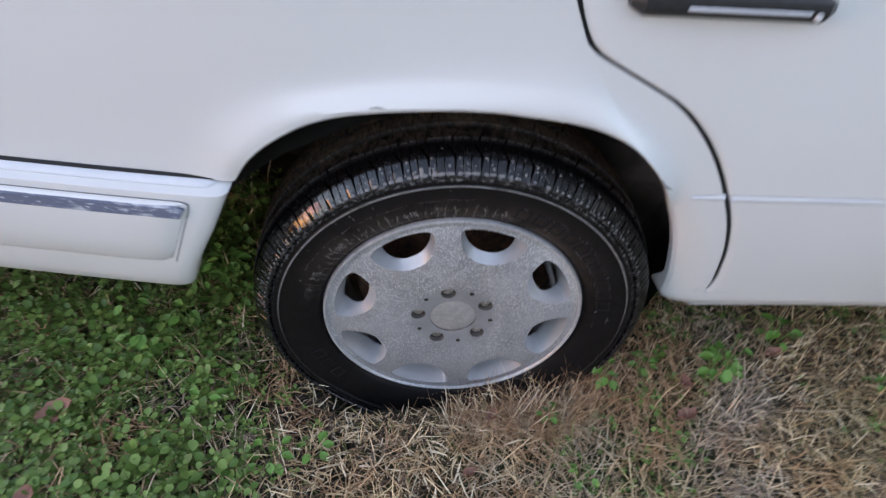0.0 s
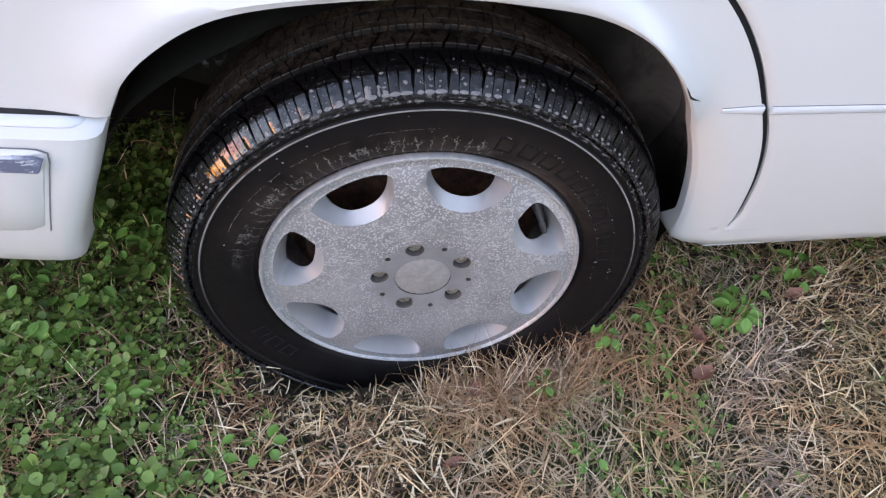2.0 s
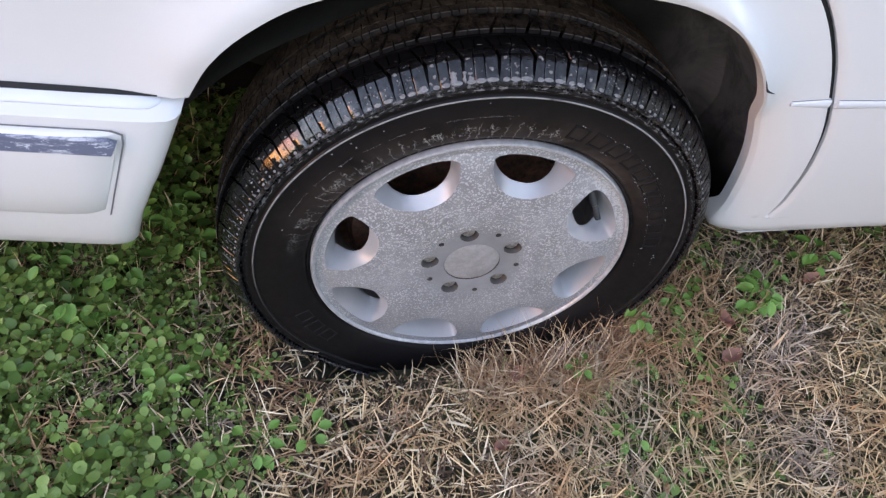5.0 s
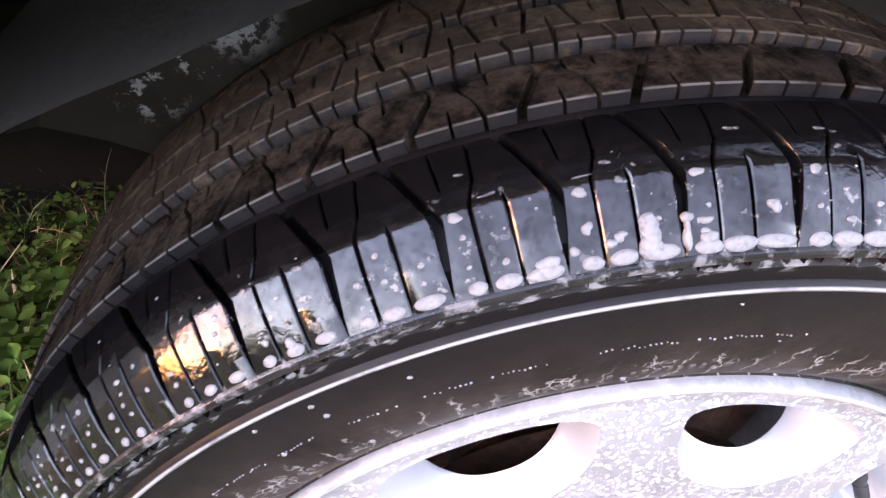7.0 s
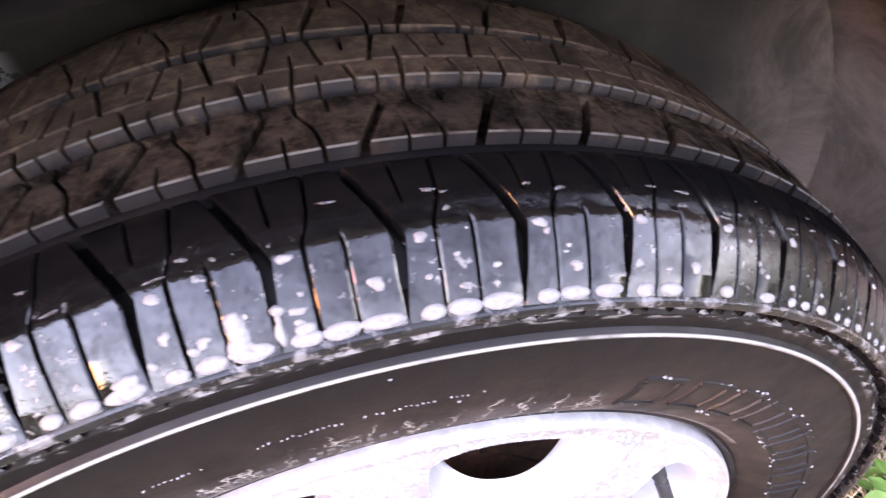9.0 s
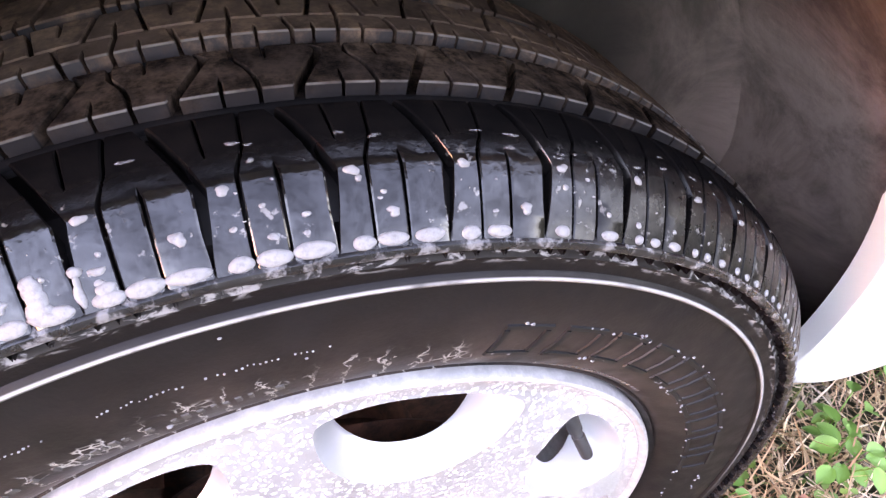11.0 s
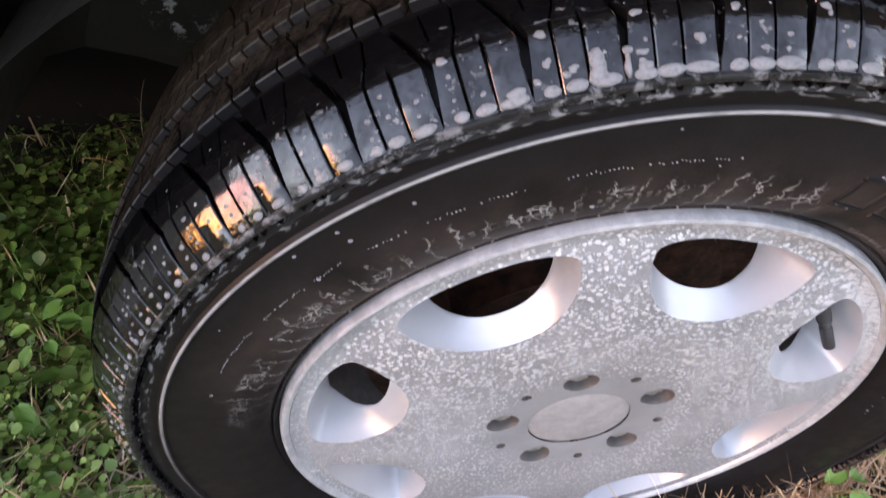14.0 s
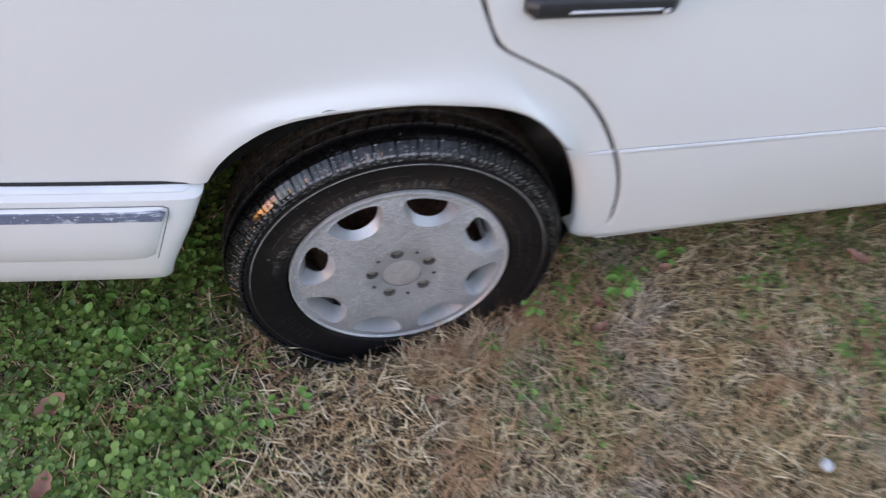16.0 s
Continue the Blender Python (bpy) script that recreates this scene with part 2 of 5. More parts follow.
def sidewall_rubber():
    k = Mat("sidewall_rubber", 0.45, spec=0.21)
    r, z = k.radius(), k.axis("Z")
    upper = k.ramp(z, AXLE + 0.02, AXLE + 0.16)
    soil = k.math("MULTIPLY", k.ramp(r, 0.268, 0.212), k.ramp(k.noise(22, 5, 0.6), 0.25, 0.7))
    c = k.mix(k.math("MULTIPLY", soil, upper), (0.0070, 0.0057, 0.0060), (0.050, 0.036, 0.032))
    # chalky residue that has run into the radial cracks above the rim
    turn = k.math("ARCTAN2", k.math("SUBTRACT", z, AXLE), k.axis("X"))
    u = k.math("ADD", k.math("MULTIPLY", turn, 17.0), k.math("MULTIPLY", k.noise(85, 5, 0.65), 1.7))
    crack = k.ramp(k.math("ABSOLUTE", k.math("SUBTRACT", k.math("FRACT", u), 0.5)), 0.014, 0.045, 1.0, 0.0)
    reach = k.math("ADD", r, k.math("MULTIPLY", k.noise(55, 2), -0.03))
    band = k.math("MULTIPLY", k.ramp(reach, 0.226, 0.218), k.ramp(k.noise(24, 3), 0.38, 0.50))
    ring = k.math("MULTIPLY", k.ramp(k.cells(260), 0.04, 0.12, 1.0, 0.0), k.math("MULTIPLY", k.ramp(k.math("ABSOLUTE", k.math("SUBTRACT", r, 0.229)), 0.003, 0.008, 1.0, 0.0), k.ramp(k.noise(60, 3), 0.5, 0.62)))
    vein = k.math("MULTIPLY", k.math("MAXIMUM", k.math("MULTIPLY", crack, band), ring), k.math("MULTIPLY", k.math("MULTIPLY", upper, 0.85), k.ramp(turn, 1.15, 1.4)))
    c = k.mix(vein, c, (0.36, 0.34, 0.32))
    # the pale ridge line and the specks beside it
    line = k.math("MULTIPLY", k.ramp(k.math("ABSOLUTE", k.math("SUBTRACT", r, 0.2711)), 0.0005, 0.0013, 1.0, 0.0), k.ramp(k.noise(60, 4), 0.2, 0.5, 0.25, 0.9))
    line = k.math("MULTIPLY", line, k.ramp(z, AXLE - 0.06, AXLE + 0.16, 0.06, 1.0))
    c = k.mix(line, c, (0.33, 0.32, 0.315))
    arc = k.n.new("ShaderNodeCombineXYZ")
    k.link(k.math("MULTIPLY", turn, 0.11), arc.inputs[0])
    k.link(r, arc.inputs[1])
    spots = k.math("MULTIPLY", k.ramp(k.noise(330, 4, 0.6, vec=arc.outputs[0], distort=0.5), 0.52, 0.62), k.math("MULTIPLY", k.ramp(r, 0.2765, 0.2790), k.ramp(r, 0.2842, 0.2815)))
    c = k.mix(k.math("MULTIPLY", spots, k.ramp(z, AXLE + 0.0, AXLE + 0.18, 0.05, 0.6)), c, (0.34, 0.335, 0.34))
    k.colour(c)
    k.rough(k.ramp(k.noise(60, 4), 0.3, 0.7, 0.42, 0.6))
    return k.bump(k.math("ADD", k.noise(500, 3), k.math("MULTIPLY", vein, 2.0)), 0.2, 0.0005).m


def wheel_silver(name, drops=False):
    k = Mat(name, 0.38, metal=0.35)
    r, z = k.radius(), k.axis("Z")
    c = k.mix(k.ramp(k.noise(18, 4), 0.3, 0.7), (0.28, 0.282, 0.289), (0.36, 0.363, 0.371))
    grime = k.ramp(k.noise(55, 6, 0.75), 0.56, 0.78, 0.0, 0.5)
    c = k.mix(grime, c, (0.28, 0.27, 0.26))
    if drops:
        warp = k.math("MULTIPLY", k.math("SUBTRACT", k.noise(140, 3), 0.5), 0.55)
        merge = k.math("MULTIPLY", k.ramp(k.axis("X"), 0.085, 0.145), k.math("MULTIPLY", k.ramp(z, AXLE + 0.0, AXLE + 0.07), 0.16))
        blob = k.ramp(k.math("SUBTRACT", k.math("ADD", k.cells(300, "F1"), warp), merge), 0.32, 0.39, 1.0, 0.0)
        blob = k.math("MAXIMUM", blob, k.ramp(k.math("SUBTRACT", k.cells(560, "F1"), warp), 0.21, 0.28, 0.85, 0.0))
        where = k.math("MULTIPLY", k.ramp(r, 0.050, 0.095), k.ramp(z, AXLE - 0.16, AXLE + 0.05, 0.22, 1.0))
        patchy = k.ramp(k.noise(16, 3), 0.2, 0.5, 0.45, 1.0)
        blob = k.math("MULTIPLY", blob, k.math("MULTIPLY", where, patchy))
        c = k.mix(k.math("MULTIPLY", blob, 0.85), c, (0.90, 0.90, 0.92))
        k.rough(k.math("SUBTRACT", 0.40, k.math("MULTIPLY", blob, 0.2)))
        k.bump(k.math("ADD", blob, k.math("MULTIPLY", k.noise(700, 2), 0.2)), 0.6, 0.0008)
    elif name == "rim_silver":
        stain = k.ramp(k.noise(90, 6, 0.75), 0.40, 0.66)
        c = k.mix(k.math("ADD", 0.25, k.math("MULTIPLY", stain, 0.4)), c, (0.66, 0.65, 0.66))
        k.rough(k.ramp(k.noise(70, 4), 0.3, 0.7, 0.3, 0.5))
        k.bump(k.math("ADD", stain, k.noise(300, 3)), 0.12, 0.0005)
    else:
        c = k.mix(0.42, c, (0.60, 0.61, 0.63))
        k.bump(k.noise(300, 3), 0.08, 0.0005)
    return k.colour(c).m


def bolt_steel():
    k = Mat("bolt_steel", 0.45, metal=0.6)
    k.colour(k.mix(k.ramp(k.noise(160, 5, 0.7), 0.4, 0.7), (0.44, 0.41, 0.38), (0.22, 0.16, 0.12)))
    return k.bump(k.noise(500, 3), 0.3, 0.0005).m


def cap_metal():
    k = Mat("cap_metal", 0.42, metal=0.5)
    k.colour(k.mix(k.ramp(k.noise(70, 5, 0.7), 0.35, 0.7), (0.42, 0.41, 0.41), (0.55, 0.53, 0.53)))
    return k.bump(k.noise(260, 4), 0.15, 0.0006).m


def foam(name="soap_foam", thin=0.78, thick=1.0):
    k = Mat(name, 0.55)
    k.b.inputs["Subsurface Weight"].default_value = 0.15
    k.b.inputs["Subsurface Radius"].default_value = (0.002, 0.002, 0.002)
    k.colour(k.mix(k.noise(500, 3), (0.16, 0.157, 0.16), (0.27, 0.26, 0.265)))
    k.link(k.ramp(k.noise(600, 4, 0.6), 0.32, 0.55, thin, thick), k.b.inputs["Alpha"])
    return k.bump(k.noise(900, 3), 0.2, 0.0004).m


def soil():
    k = Mat("soil", 0.95)
    c = k.mix(k.ramp(k.noise(14, 6, 0.7), 0.3, 0.7), (0.014, 0.011, 0.009), (0.04, 0.03, 0.023))
    c = k.mix(k.ramp(k.noise(3, 4), 0.4, 0.6), c, (0.045, 0.055, 0.022))
    # further off the matted turf covers the soil
    x, y = k.axis("X"), k.axis("Y")
    turf = k.mix(k.ramp(k.noise(2.2, 5, 0.6), 0.4, 0.6), (0.17, 0.125, 0.075), (0.075, 0.095, 0.03))
    turf = k.mix(k.ramp(k.noise(60, 4, 0.7), 0.3, 0.7, 0.0, 0.6), turf, (0.06, 0.05, 0.03))
    out = k.math("MAXIMUM", k.ramp(k.math("ABSOLUTE", k.math("SUBTRACT", x, 0.2)), 1.45, 1.65), k.ramp(k.math("ABSOLUTE", k.math("SUBTRACT", y, 0.1)), 0.66, 0.80))
    k.colour(k.mix(out, c, turf))
    return k.bump(k.noise(120, 6, 0.75), 0.8, 0.01).m


def straw():
    k = Mat("straw", 0.7, spec=0.3)
    i = k.island()
    j = k.math("FRACT", k.math("MULTIPLY", i, 7.3))
    c = k.mix(j, (0.38, 0.21, 0.10), (0.86, 0.62, 0.365))
    c = k.mix(k.ramp(i, 0.34, 0.38, 1.0, 0.0), c, (0.105, 0.062, 0.04))
    c = k.mix(k.ramp(i, 0.86, 0.88), c, (0.84, 0.68, 0.47))
    c = k.mix(k.ramp(k.noise(6, 3), 0.50, 0.66, 0.0, 0.45), c, (0.42, 0.33, 0.28))
    c = k.mix(k.ramp(k.noise(4.3, 3), 0.5, 0.68, 0.0, 0.35), c, (0.43, 0.36, 0.16))
    # rusty stalks lie thick before the wheel's front edge
    dx, dy = k.math("SUBTRACT", k.axis("X"), 0.36), k.math("SUBTRACT", k.axis("Y"), 0.02)
    rusty = k.ramp(k.math("SQRT", k.math("ADD", k.math("MULTIPLY", dx, dx), k.math("MULTIPLY", dy, dy))), 0.06, 0.22, 0.14, 0.0)
    k.colour(k.mix(k.ramp(k.math("ADD", k.noise(8.7, 4), rusty), 0.48, 0.66, 0.0, 0.65), c, (0.44, 0.21, 0.11)))
    return k.bump(k.noise(800, 2), 0.2, 0.0003).m


def leaf_green(name, a, b):
    k = Mat(name, 0.5, spec=0.4)
    c = k.mix(k.island(), a, b)
    k.colour(k.mix(k.ramp(k.noise(11, 4), 0.45, 0.7), c, (a[0] * 0.8 + 0.02, a[1] * 0.75 + 0.015, a[2] * 0.8)))
    k.b.inputs["Subsurface Weight"].default_value = 0.0
    return k.bump(k.noise(500, 3), 0.25, 0.0004).m


def dead_leaf():
    k = Mat("dead_leaf", 0.65)
    k.colour(k.mix(k.noise(120, 5, 0.7), (0.17, 0.065, 0.04), (0.38, 0.17, 0.12)))
    return k.bump(k.noise(300, 4), 0.4, 0.0008).m


def pale_stone():
    k = Mat("pale_stone", 0.8)
    k.colour(k.mix(k.noise(160, 5), (0.38, 0.38, 0.40), (0.58, 0.58, 0.60)))
    return k.bump(k.noise(220, 5), 0.5, 0.001).m


PAINT, TRIM, SCUFF, PLASTIC, GAP = white_paint(), bright_trim(), scuffed_strip(), black_plastic(), gap_black()
UNDER, BELOW, RUST, TREAD, SIDE = undercoat(), underbody(), rust(), tread_rubber(), sidewall_rubber()
BOLT, SILVER_WET, SILVER, CAP, FOAM, SOIL, STRAW = bolt_steel(), wheel_silver("wheel_silver_wet", True), wheel_silver("wheel_silver"), cap_metal(), foam(), soil(), straw()
WEED = leaf_green("weed_green", (0.05, 0.16, 0.03), (0.15, 0.32, 0.06))
CLOVER = leaf_green("clover_green", (0.045, 0.115, 0.02), (0.17, 0.27, 0.06))
GRASS = leaf_green("grass_green", (0.075, 0.12, 0.03), (0.26, 0.27, 0.08))
DEAD, STONE = dead_leaf(), pale_stone()
RIM_SILVER = wheel_silver("rim_silver")
RING = wet_ring()
FILM = foam("soap_film", 0.15, 0.5)
CHALK = Mat("chalky_rubber", 0.6).colour((0.06, 0.054, 0.05)).m
# dark colour puts the recess's shade on the bolt holes' walls
HOLE = Mat("hole_shade", 0.6).colour((0.085, 0.075, 0.068)).m
LETTER = Mat("letter_rubber", 0.42, spec=0.2).colour((0.010, 0.010, 0.011)).m
SCREEN_GREEN = leaf_green("screen_green", (0.03, 0.045, 0.02), (0.05, 0.06, 0.03))
GAP_GREY = Mat("gap_grey", 0.7).colour((0.16, 0.16, 0.17)).m


# ---- mesh helpers ----
def solid(name, verts, faces, material, parent=None, label="", smooth=True):
    """One mesh object; faces that share verts are smoothed up to 35 degrees."""
    me = bpy.data.meshes.new(name)
    me.from_pydata([tuple(map(float, v)) for v in verts], [], [tuple(map(int, f)) for f in faces])
    me.materials.append(material)
    me.update()
    if smooth:
        me.polygons.foreach_set("use_smooth", [True] * len(me.polygons))
        me.set_sharp_from_angle(angle=radians(38))
    ob = new(name, me)
    if parent:
        ob.parent = parent
    return tagged(ob, label)


def loft(loops, closed=True):
    """Verts and faces of the skin over loops of equally many points."""
    n = len(loops[0])
    verts = [p for loop in loops for p in loop]
    faces = []
    for i in range(len(loops) - 1):
        for j in range(n if closed else n - 1):
            k = (j + 1) % n
            faces.append((i * n + j, i * n + k, (i + 1) * n + k, (i + 1) * n + j))
    return verts, faces


def joined(pieces):
    """Many (verts, faces) as one."""
    verts, faces = [], []
    for v, f in pieces:
        at = len(verts)
        verts += list(v)
        faces += [tuple(i + at for i in q) for q in f]
    return verts, faces


def capped(loops):
    """A closed loft with both ends filled."""
    v, f = loft(loops)
    n = len(loops[0])
    return v, f + [tuple(range(n))[::-1], tuple(range(len(v) - n, len(v)))]


def wheel_point(r, a, y):
    """A point by its distance from the axle, its angle in degrees (0: to the car's front, 90: up) and its depth."""
    return (r * math.cos(radians(a)), y, AXLE + r * math.sin(radians(a)))


def revolved(profile, steps=192):
    """The skin of a profile of (radius, depth) turned round the axle."""
    loops = [[wheel_point(r, 360 * i / steps, y) for r, y in profile] for i in range(steps)]
    n = len(profile)
    verts = [p for loop in loops for p in loop]
    faces = [(i * n + j, i * n + j + 1, (i + 1) % steps * n + j + 1, (i + 1) % steps * n + j) for i in range(steps) for j in range(n - 1)]
    return verts, faces


def tube(a, b, radii, sides=14):
    """A round bar from a to b; radii: (share of the way, radius)."""
    a, b = Vector(a), Vector(b)
    turn = (b - a).to_track_quat("Z", "Y")
    loops = [[a.lerp(b, s) + turn @ Vector((r * math.cos(2 * math.pi * i / sides), r * math.sin(2 * math.pi * i / sides), 0)) for i in range(sides)] for s, r in radii]
    return capped(loops)


def smooth_curve(points, n):
    """n points, evenly spaced, on a Catmull-Rom curve through the points."""
    p = np.array(points, float)
    p = np.vstack([2 * p[0] - p[1], p, 2 * p[-1] - p[-2]])
    out = []
    for i in range(1, len(p) - 2):
        for s in np.linspace(0, 1, 24, endpoint=False):
            a, b, c, d = p[i - 1:i + 3]
            out.append(0.5 * (2 * b + (c - a) * s + (2 * a - 5 * b + 4 * c - d) * s * s + (3 * b - a - 3 * c + d) * s ** 3))
    out.append(p[-2])
    out = np.array(out)
    along = np.r_[0, np.cumsum(np.linalg.norm(np.diff(out, axis=0), axis=1))]
    at = np.linspace(0, along[-1], n)
    return np.stack([np.interp(at, along, out[:, k]) for k in range(out.shape[1])], 1)


# ---- ground ----
def ground_height(x, y):
    x, y = np.asarray(x, float), np.asarray(y, float)
    dx, dy = np.maximum(np.abs(x) - 0.17, 0), np.maximum(np.maximum(-0.005 - y, y - 0.17), 0)
    d = np.hypot(dx, dy)
    h = 0.034 + 0.010 * np.sin(3.1 * x + 0.7) * np.cos(4.3 * y + 0.4) + 0.006 * np.sin(9.7 * x - 5.1 * y)
    h = h - 0.030 / (1 + np.exp(np.clip((x + 0.62) / 0.12, -30, 30))) * np.exp(-np.maximum(y, 0) * 8)
    return h - 0.058 * np.exp(-(d / 0.055) ** 2)


def stretched(lo, hi, step, reach):
    inner = list(np.arange(lo, hi + 1e-6, step))
    out, s = [], step
    while not out or out[-1] < reach:
        s *= 1.5
        out.append((out[-1] if out else 0) + s)
    return np.array([lo - o for o in out[::-1]] + inner + [hi + o for o in out])


gx, gy = stretched(-1.5, 1.9, 0.02, 400), stretched(-0.8, 1.2, 0.02, 400)
GX, GY = np.meshgrid(gx, gy, indexing="ij")
near = np.exp(-np.maximum(np.hypot(GX, GY) - 2.0, 0))
GZ = ground_height(GX, GY) * near + 0.03 * (1 - near)
nx, ny = len(gx), len(gy)
ground = solid("ground", np.stack([GX, GY, GZ], -1).reshape(-1, 3), [(i * ny + j, (i + 1) * ny + j, (i + 1) * ny + j + 1, i * ny + j + 1) for i in range(nx - 1) for j in range(ny - 1)], SOIL)
tagged(ground, "dark soil of an unmown lawn under matted grass", "ground", kind="structure")

# ---- distance ----
def horizon_screen():
    """An unseen dark belt added to block the horizon's glow, lowest where the sun goes down."""
    r = random.Random(21)
    rows, n = [], 360
    for i in range(n + 1):
        a = 2 * math.pi * i / n
        off = abs((math.degrees(a) - SUN_AZIMUTH + 180) % 360 - 180)
        k = min(1.0, max(0.0, (off - 8) / 8))
        h = 0.6 + k * (11.5 + 1.3 * math.sin(7 * a) + 0.7 * math.sin(19 * a + 1) + 6.0 * math.exp(-((math.degrees(a) - 231) / 8) ** 2) + r.uniform(-0.5, 0.5))
        x, y = 70 * math.sin(a), 70 * math.cos(a)
        rows.append([(x, y, -0.2), (x * 0.995, y * 0.995, h * 0.6), (x, y, h)])
    v, f = loft(rows, closed=False)
    tagged(solid("backdrop", v, f, SCREEN_GREEN), "unseen dark green belt added to block the horizon's glow", "trees", kind="structure")


horizon_screen()

# ---- car ----
car = tagged(new("car"), "white older saloon with wet wheel, parked on a lawn", "car")

TRIM_Z = 0.4962


def side_y(x, z):
    """Depth of the car's side: it leans in towards the roof and the sill, and the tail narrows."""
    y = -0.016 + 0.16 * max(z - 0.53, 0) ** 2
    if z < TRIM_Z:
        y += 0.026 * ((TRIM_Z - z) / 0.21) ** 1.6
    if z < 0.266:
        y += 0.007 * ((0.266 - z) / 0.028) ** 2
    if x < -0.22:
        y += 0.13 * (-0.22 - x) ** 1.25
    return y


ARCH = smooth_curve([(-0.2925, 0.5040), (-0.2671, 0.5450), (-0.2337, 0.5752), (-0.1926, 0.5986), (-0.1423, 0.6116), (-0.0616, 0.6192), (0.0100, 0.6205), (0.067, 0.6155), (0.1325, 0.6050), (0.1860, 0.5820), (0.2240, 0.5488), (0.250, 0.515), (0.271, 0.479), (0.291, 0.440), (0.310, 0.392), (0.327, 0.330), (0.333, 0.300), (0.3355, 0.284), (0.338, 0.264), (0.344, 0.248), (0.354, 0.2365), (0.370, 0.2305), (0.392, 0.2290)], 64)
SEAM = smooth_curve([(0.02, 1.00), (0.058, 0.83), (0.086, 0.752), (0.100, 0.717), (0.118, 0.692), (0.155, 0.671), (0.192, 0.652), (0.233, 0.629), (0.271, 0.595), (0.306, 0.551), (0.335, 0.502), (0.361, 0.449), (0.380, 0.392), (0.389, 0.347), (0.3945, 0.314), (0.3940, 0.2850)], 60)
TAIL, NOSE, BELT, BACK = -1.15, 1.75, 0.93, 1.68


def flare(d, z=1.0):
    """How far the wheel arch's lip stands out at d metres from its edge; it dies out towards the sill."""
    k = min(1.0, max(0.0, (z - 0.47) / 0.08))
    return 0.0155 * k * math.exp(-(d / 0.042) ** 2)


def quarter_panel():
    outer = [(TAIL, 0.504)] + [(TAIL, z) for z in np.linspace(0.53, BELT, 12)] + [(x, BELT) for x in np.linspace(TAIL, 0.035, 26)[1:]]
    seam = [tuple(p) for p in SEAM if p[1] < BELT - 0.005]
    ends = len(outer) + len(seam)
    outer = outer + seam + [(x, 0.2840) for x in (0.42, 0.6, 0.9, 1.3, NOSE)] + [(NOSE, 0.29), (NOSE, 0.2490)]
    n = 160
    o = np.array(outer)
    along = np.r_[0, np.cumsum(np.linalg.norm(np.diff(o, axis=0), axis=1))]
    ia = np.r_[0, np.cumsum(np.linalg.norm(np.diff(ARCH, axis=0), axis=1))]
    # the outer points that belong to the arch's points, matched at three landmarks
    arch_at = np.interp(np.linspace(0, 1, n), [0, 0.15, 0.5, 0.78, 0.96, 1], [0, 0.10 * ia[-1], 0.52 * ia[-1], 0.90 * ia[-1], 0.985 * ia[-1], ia[-1]])
    corner = along[np.argmin(np.linalg.norm(o - (0.086, 0.752), axis=1))]
    out_at = np.interp(np.linspace(0, 1, n), [0, 0.15, 0.5, 0.78, 0.96, 1], [0, along[12], corner, along[ends - 1], along[ends + 4], along[-1]])
    A = np.stack([np.interp(arch_at, ia, ARCH[:, k]) for k in (0, 1)], 1)
    O = np.stack([np.interp(out_at, along, o[:, k]) for k in (0, 1)], 1)
    loops = []
    # folded edge, rounded lip, then the panel
    for inset, depth in ((0.0, 0.024), (0.0, 0.012), (0.0, 0.004)):
        row = []
        for a in A:
            curl = min(1.0, max(0.0, (0.302 - a[1]) / 0.04)) if a[0] > 0.2 else 0.0
            row.append((a[0] - 0.007 * curl * depth / 0.024, side_y(*a) - flare(0, a[1]) + (0.013 * min(1.0, max(0.0, (0.50 - a[1]) / 0.04)) if a[0] > 0.2 else 0.0) + depth * ((1.0 if a[0] < 0.2 else 0.75) + 0.8 * curl), a[1] + 0.004 * curl * depth / 0.024))
        loops.append(row)
    for s in np.r_[np.linspace(0, 0.12, 10)[0:], np.linspace(0.16, 1, 12)]:
        row = []
        for a, b in zip(A, O):
            p = a + (b - a) * s
            d = np.linalg.norm(p - a)
            low = min(1.0, max(0.0, (0.50 - a[1]) / 0.04)) if a[0] > 0.2 else 0.0
            lift = 0.003 * max(0, 1 - d / 0.006) + 0.013 * low * max(0, 1 - d / 0.055) ** 2
            row.append((p[0], side_y(*p) - flare(d, a[1]) + lift, p[1]))
        loops.append(row)
    loops.append([(x, y + 0.009, z) if z > 0.289 or x > NOSE - 0.01 or z < 0.27 else (x, y + 0.002, z + 0.008) for x, y, z in loops[-1]])
    v, f = loft(loops, closed=False)
    return solid("quarter_panel", v, [q[::-1] for q in f], PAINT, car, "white tail quarter panel with a flared wheel arch")


quarter_panel()


def door():
    cols = np.r_[0.0, 0.003, 0.008, np.linspace(0.02, 1, 30)]
    rows = [(x, z) for x, z in SEAM]
    rows[-1] = (rows[-1][0], 0.2840)
    loops = []
    for x, z in rows:
        z = min(z, 1.0)
        left = x + 0.0082 * min(1.0, max(0.30, (z - 0.262) / 0.055))
        line = []
        for c in cols:
            px = left + (NOSE - left) * c
            edge = 0.0025 * max(0, 1 - (px - left) / 0.005)
            line.append((px, side_y(px, z) + edge, z))
        loops.append([(line[0][0], line[0][1] + 0.009, z)] + line)
    v, f = loft(loops, closed=False)
    return solid("door", v, f, PAINT, car, "white door skin")


door_skin = door()


